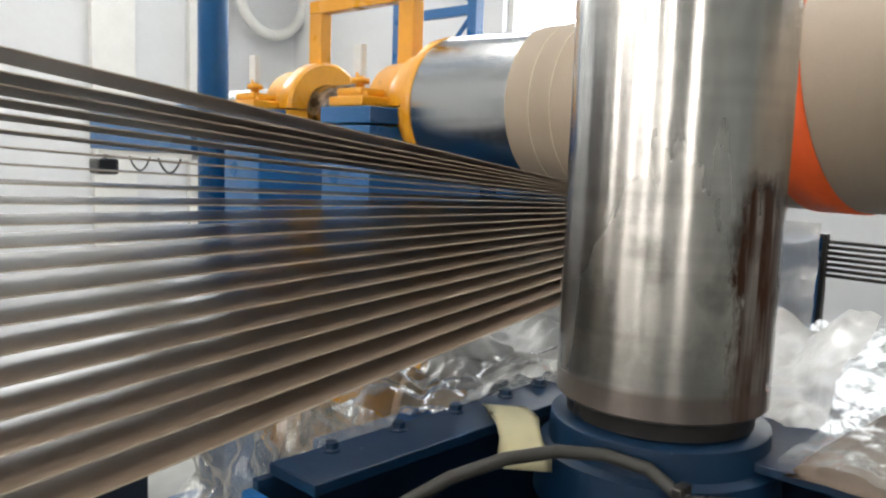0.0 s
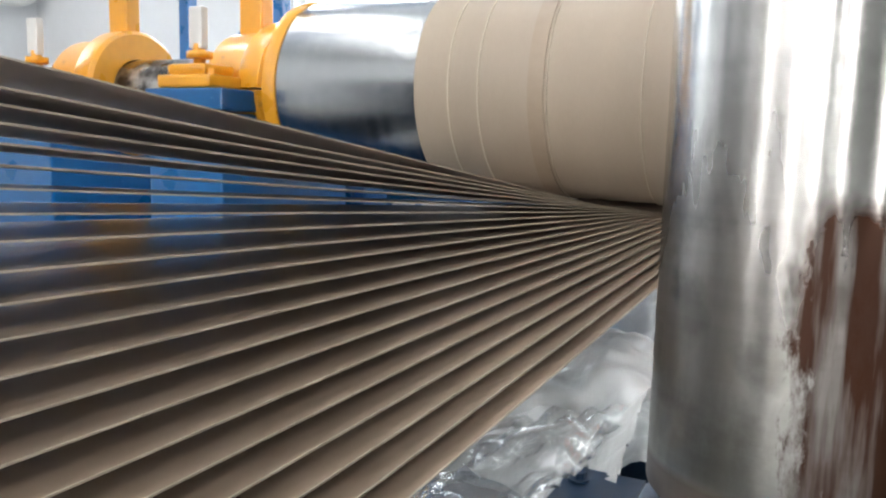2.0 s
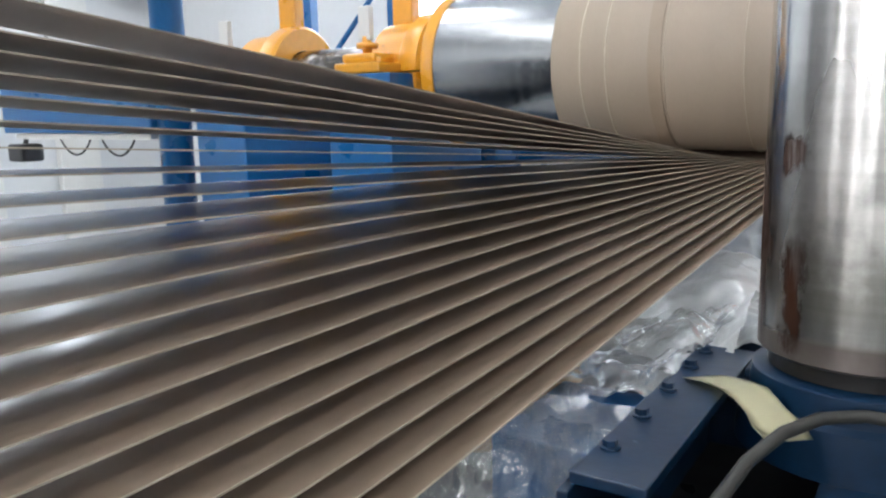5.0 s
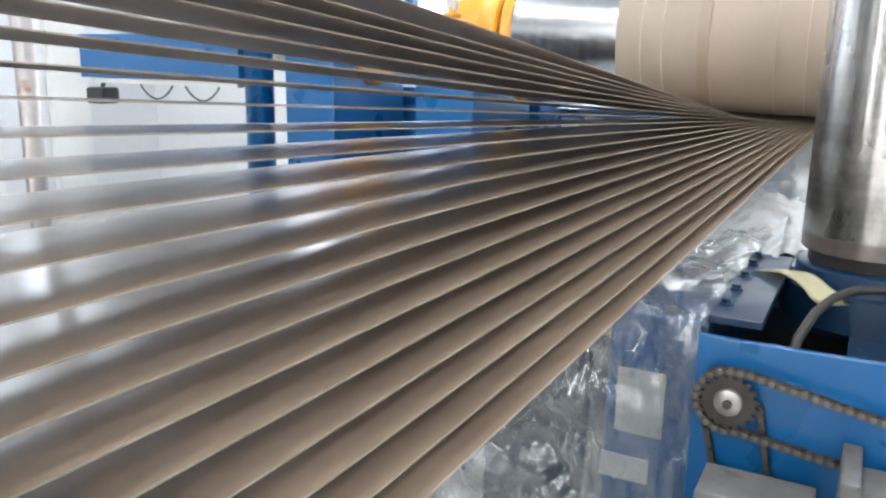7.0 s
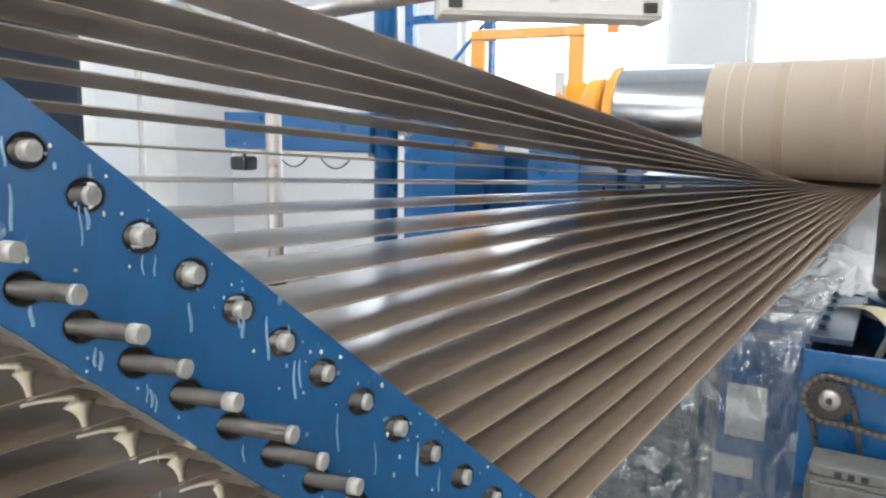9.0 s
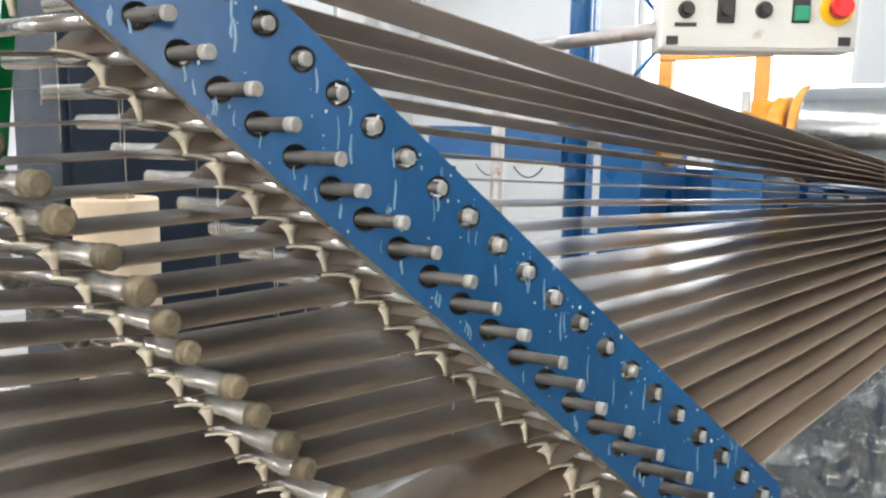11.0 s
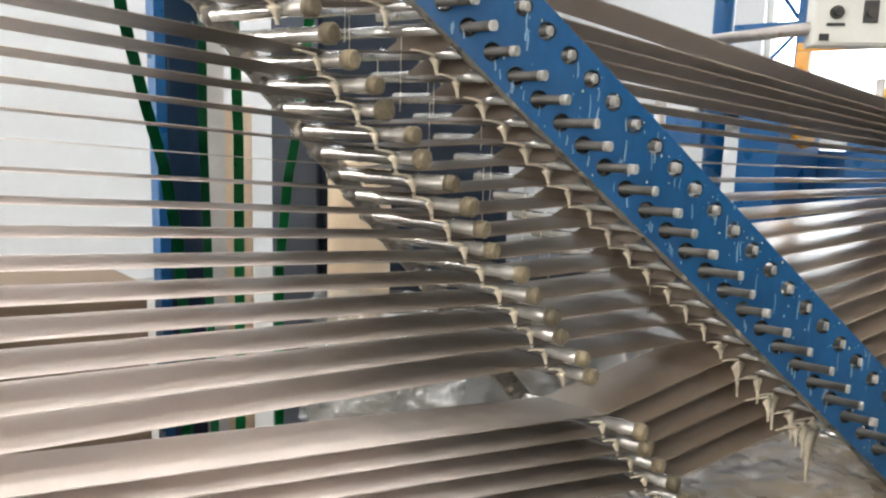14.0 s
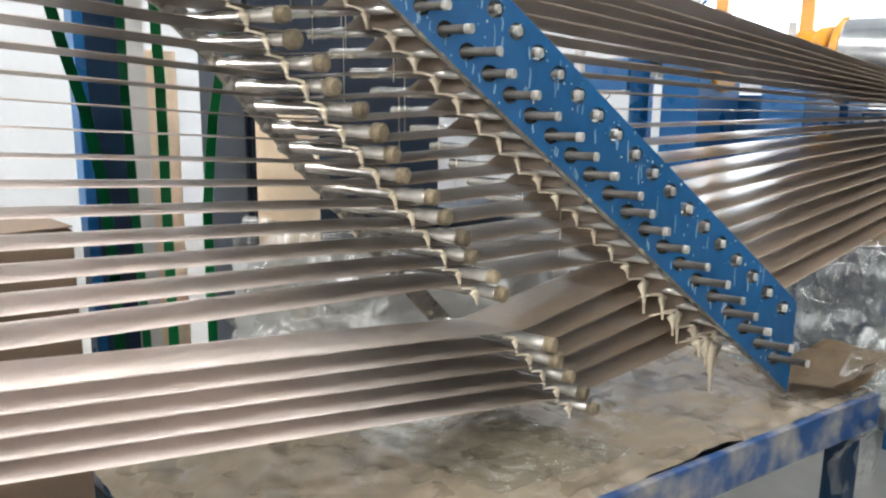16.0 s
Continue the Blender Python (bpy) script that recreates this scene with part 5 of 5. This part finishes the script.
# bracket that carries the far ends of the feed rods
fb = thing("rod_bracket", (0, 0, 0), "glue-crusted slanted bracket holding the feed rods", "bracket")
far_a, far_b = cap_at(1.75) + ROD_DIR * 0.285, cap_at(0.48) + ROD_DIR * 0.285
bm = BM()
n = 40
rows = []
for k in range(n + 1):
    p = far_a.lerp(far_b, k / n)
    w = 0.03 + 0.008 * noise.noise(p * 14)
    rows.append([bm.verts.new(p + Vector((0, 0, w)) + ROD_DIR * 0.006), bm.verts.new(p + Vector((0, 0, w)) - ROD_DIR * 0.006), bm.verts.new(p - Vector((0, 0, w)) - ROD_DIR * 0.006), bm.verts.new(p - Vector((0, 0, w)) + ROD_DIR * 0.006)])
for p, q in zip(rows, rows[1:]):
    for k in range(4):
        bm.faces.new((p[k], p[(k + 1) % 4], q[(k + 1) % 4], q[k]))
bm.faces.new(rows[0][::-1])
bm.faces.new(rows[-1])
bmesh.ops.recalc_face_normals(bm, faces=bm.faces)
part("bracket_bar", bm, CRUST, fb)
for i in range(FIRST - 2, LAST + 1):
    p = cap_at(cap_height(i)) + ROD_DIR * 0.292
    bm = BM()
    bmesh.ops.create_icosphere(bm, subdivisions=2, radius=0.021)
    for v in bm.verts:
        v.co = p + v.co * (1 + 0.35 * noise.noise((p + v.co) * 60))
    for f in bm.faces:
        f.smooth = True
    part("crusted_nut", bm, CRUST, fb, "rod nut buried in grey glue crust")
p = cap_at(0.50) + ROD_DIR * 0.31
part("bracket_leg", box(BM(), (p.x - 0.025, p.y - 0.025, 0.40), (p.x + 0.025, p.y + 0.025, 0.50), 0.003), BLUE_SHADED, fb)

# pilasters of the hall behind
for y in (2.72, 3.52):
    tagged(part("trim", box(BM(), (X0, y, 0), (X0 + 0.06, y + 0.34, HIGH), 0.006), LIGHT_GREY), "light grey pilaster on the white wall", "pilaster", kind="structure")

# ---- plastic film over the parts beside the drum ----


def film(corner, u, v, rough, seed, folds, label, drop=None, nu=60, nv=44, mat=FILM):
    bm = sheet(BM(), corner, u, v, nu, nv, rough, seed, folds, drop)
    return tagged(part("plastic_film", bm, mat), label, "plastic film", "plastic films")


film((-1.75, 1.02, 0.80), (0.95, 0.05, 0.03), (0.0, 0.42, 0.05), 0.07, 2, 7, "crumpled milky clear plastic film spread over the machine bed", mat=FILM_MILKY)
film((-1.09, 0.80, 0.10), (0.23, 0.0, 0.0), (0.01, 0.03, 0.78), 0.03, 8, 8, "clear plastic film hanging over the housing corner")
film((-0.47, 1.00, 0.885), (0.57, -0.03, 0.0), (0.02, 0.48, 0.02), 0.03, 13, 6, "crumpled clear plastic film beside the drum housing", mat=FILM_SOFT)
film((-0.42, 0.62, 0.55), (0.03, 0.42, 0.0), (0.10, 0.0, 0.34), 0.05, 17, 7, "clear plastic film draped down the housing side")

film((-1.66, 0.98, 0.12), (0.62, -0.05, 0.0), (0.0, 0.04, 0.70), 0.06, 23, 8, "half-clear wrinkled plastic film curtain hanging before the machine bed", mat=FILM_HALF)
film((-0.78, 1.30, 0.82), (0.95, 0.05, 0.02), (0.05, 0.60, 0.06), 0.03, 29, 6, "crumpled milky clear plastic film heaped on the bed", mat=FILM_SOFT)

film((-1.62, -1.02, 0.458), (0.40, 0.05, 0.0), (0.09, 0.33, 0.0), 0.016, 37, 17, "wet wrinkled plastic film lying in the glue tray", nu=90, nv=70, mat=FILM_WET)
film((-1.98, -1.05, 0.42), (0.16, 1.25, 0.0), (-0.06, 0.0, 0.36), 0.05, 61, 8, "milky film splashed with glue hanging behind the tray", mat=FILM_TAN)
film((-1.02, 0.10, 0.40), (0.22, 0.10, 0.02), (0.05, 0.06, 0.20), 0.05, 41, 9, "wet plastic film hanging over the tray end")
film((-2.06, -1.02, 0.55), (0.36, 0.18, 0.0), (0.05, 0.02, 0.34), 0.06, 45, 9, "crumpled clear film hanging behind the feed rods")

film((-1.30, 1.19, 0.82), (0.80, 0.0, 0.04), (0.02, 0.21, 0.10), 0.05, 51, 8, "crumpled milky film pulled up under the plies", mat=FILM_MILKY)
film((-1.10, 1.76, 0.78), (0.40, 0.0, 0.0), (0.0, 0.02, 0.32), 0.02, 91, 8, "milky film hanging behind the plies under the tube", mat=FILM_MILKY)
film((-1.14, 0.90, 0.79), (0.30, 0.0, 0.07), (0.02, 0.34, 0.04), 0.045, 57, 9, "crumpled clear film over the edge of the housing")

bm = sheet(BM(), (-0.47, 1.02, 0.872), (0.66, 0.03, 0.02), (0.05, 0.62, 0.02), 30, 24, 0.012, 71, 4)
bmesh.ops.solidify(bm, geom=bm.faces[:], thickness=0.002)
tagged(part("kraft_sheet", bm, KRAFT_SHEET), "loose pinkish brown kraft sheet under clear film", "paper sheet")

film((-0.975, 0.01, 0.20), (0.05, 0.15, 0.0), (0.02, -0.02, 0.27), 0.035, 81, 10, "dusty torn film stuck round the corner of the tray", mat=FILM_SOFT)

# bed under the film
bed = thing("machine_bed", (-2.0, 1.0, 0), "blue steel machine bed below the paper tube", "machine bed")
part("bed_top", box(BM(), (0.45, 0.16, 0.70), (3.2, 0.9, 0.76), 0.004), BLUE_SHADED, bed)
part("bed_skirt", box(BM(), (0.47, 0.30, 0), (3.18, 0.86, 0.699), 0.004), BLUE_SHADED, bed)


drive = thing("gear_cabinet", (-2.43, 1.93, 0), "blue steel gear cabinet standing behind the bearing pedestals", "cabinet")
part("cabinet_body", box(BM(), (0, 0, 0), (0.78, 0.28, 1.15), 0.006), BLUE, drive)
part("cabinet_lid", box(BM(), (-0.006, -0.006, 1.151), (0.786, 0.286, 1.165), 0.003), BLUE, drive)
part("cabinet_door", box(BM(), (0.03, -0.008, 0.1), (0.36, -0.001, 1.1), 0.003), BLUE, drive)
part("cabinet_door", box(BM(), (0.40, -0.008, 0.1), (0.75, -0.001, 1.1), 0.003), BLUE, drive)
gear = thing("drive_cabinet", (-1.60, 1.95, 0), "blue drive cabinet under the mandrel with pale labels", "cabinet")
part("cabinet_body", box(BM(), (0, 0, 0), (0.55, 0.45, 1.10), 0.006), BLUE, gear)
part("cabinet_lid", box(BM(), (-0.006, -0.006, 1.101), (0.556, 0.456, 1.112), 0.003), BLUE, gear)
for x, z in ((0.02, 1.05), (0.10, 1.055)):
    part("label_plate", box(BM(), (x, -0.003, z), (x + 0.06, -0.0005, z + 0.03)), LIGHT_GREY, gear, "pale label plate")
wrapped = thing("wrapped_post", (-1.06, 0.84, 0), "blue steel post wrapped in clear film and grey tape", "post")
part("post_body", box(BM(), (0, 0, 0), (0.192, 0.24, 0.80), 0.005), BLUE, wrapped)
part("tape_patch", box(BM(), (0.02, -0.004, 0.56), (0.11, -0.001, 0.69), 0.0), TAPE, wrapped, "piece of grey tape")
part("tape_patch", box(BM(), (-0.003, -0.005, 0.46), (0.09, -0.002, 0.51), 0.0), TAPE, wrapped, "piece of grey tape")


def gear_case():
    ob = thing("yellow_gear_case", (-1.20, 1.05, 0.70), "yellow painted gear case beneath plastic film", "gear case")
    part("case", rod(BM(), (-0.2, 0, 0), (0.12, 0.05, 0.06), 0.085, 32), YELLOW, ob)
    part("case_flange", rod(BM(), (0.12, 0.05, 0.06), (0.135, 0.052, 0.063), 0.10, 32), YELLOW, ob)
    part("case_foot", box(BM(), (-0.18, -0.05, -0.70), (0.1, 0.07, -0.05), 0.004), BLUE_SHADED, ob)
    return ob


gear_case()

# ---- far side of the tube, seen beside the drum ----
far = thing("far_drum", (-0.42, 2.28, 0.80), "upright steel drum on the far side of the tube", "drum")
part("shell", lathe(BM(), [(0.0, 0.05), (0.0, DR), (0.60, DR), (0.60, 0.05)], "z", (0, 0, 0), 64), STEEL, far)
part("drum_foot", box(BM(), (-0.2, -0.2, -0.80), (0.2, 0.2, -0.001), 0.005), BLUE_SHADED, far)
side = thing("side_cabinet", (-0.98, 2.15, 0), "blue steel cabinet behind the tube", "cabinet")
part("cabinet_body", box(BM(), (0, 0, 0), (0.08, 0.3, 1.02), 0.004), BLUE, side)
rods_dark = thing("spring_rack", (-0.90, 2.40, 0), "dark ribbed rack behind the drum", "rack")
for k in range(7):
    part("rack_bar", rod(BM(), (0, 0, 0.92 + 0.015 * k), (0.22, 0.0, 0.92 + 0.015 * k), 0.005, 8), DARK, rods_dark)
for dx in (0.0, 0.22):
    part("rack_post", box(BM(), (dx - 0.012, -0.012, 0), (dx + 0.012, 0.012, 1.03), 0.002), DARK, rods_dark)


# ---- motion ----
def motions():
    """The drum and the paper tube turn at a steady rate."""
    start = -64.1 + 31.0 * 1.5
    walk(winding, [(0.5 * k, pose(0, AX_Y, AX_Z, 20.0 * 0.5 * k)) for k in range(33)])
    walk(drum, [(0.5 * k, pose(DX, DY, DZ, 0, 0, start - 31.0 * 0.5 * k)) for k in range(33)])


motions()
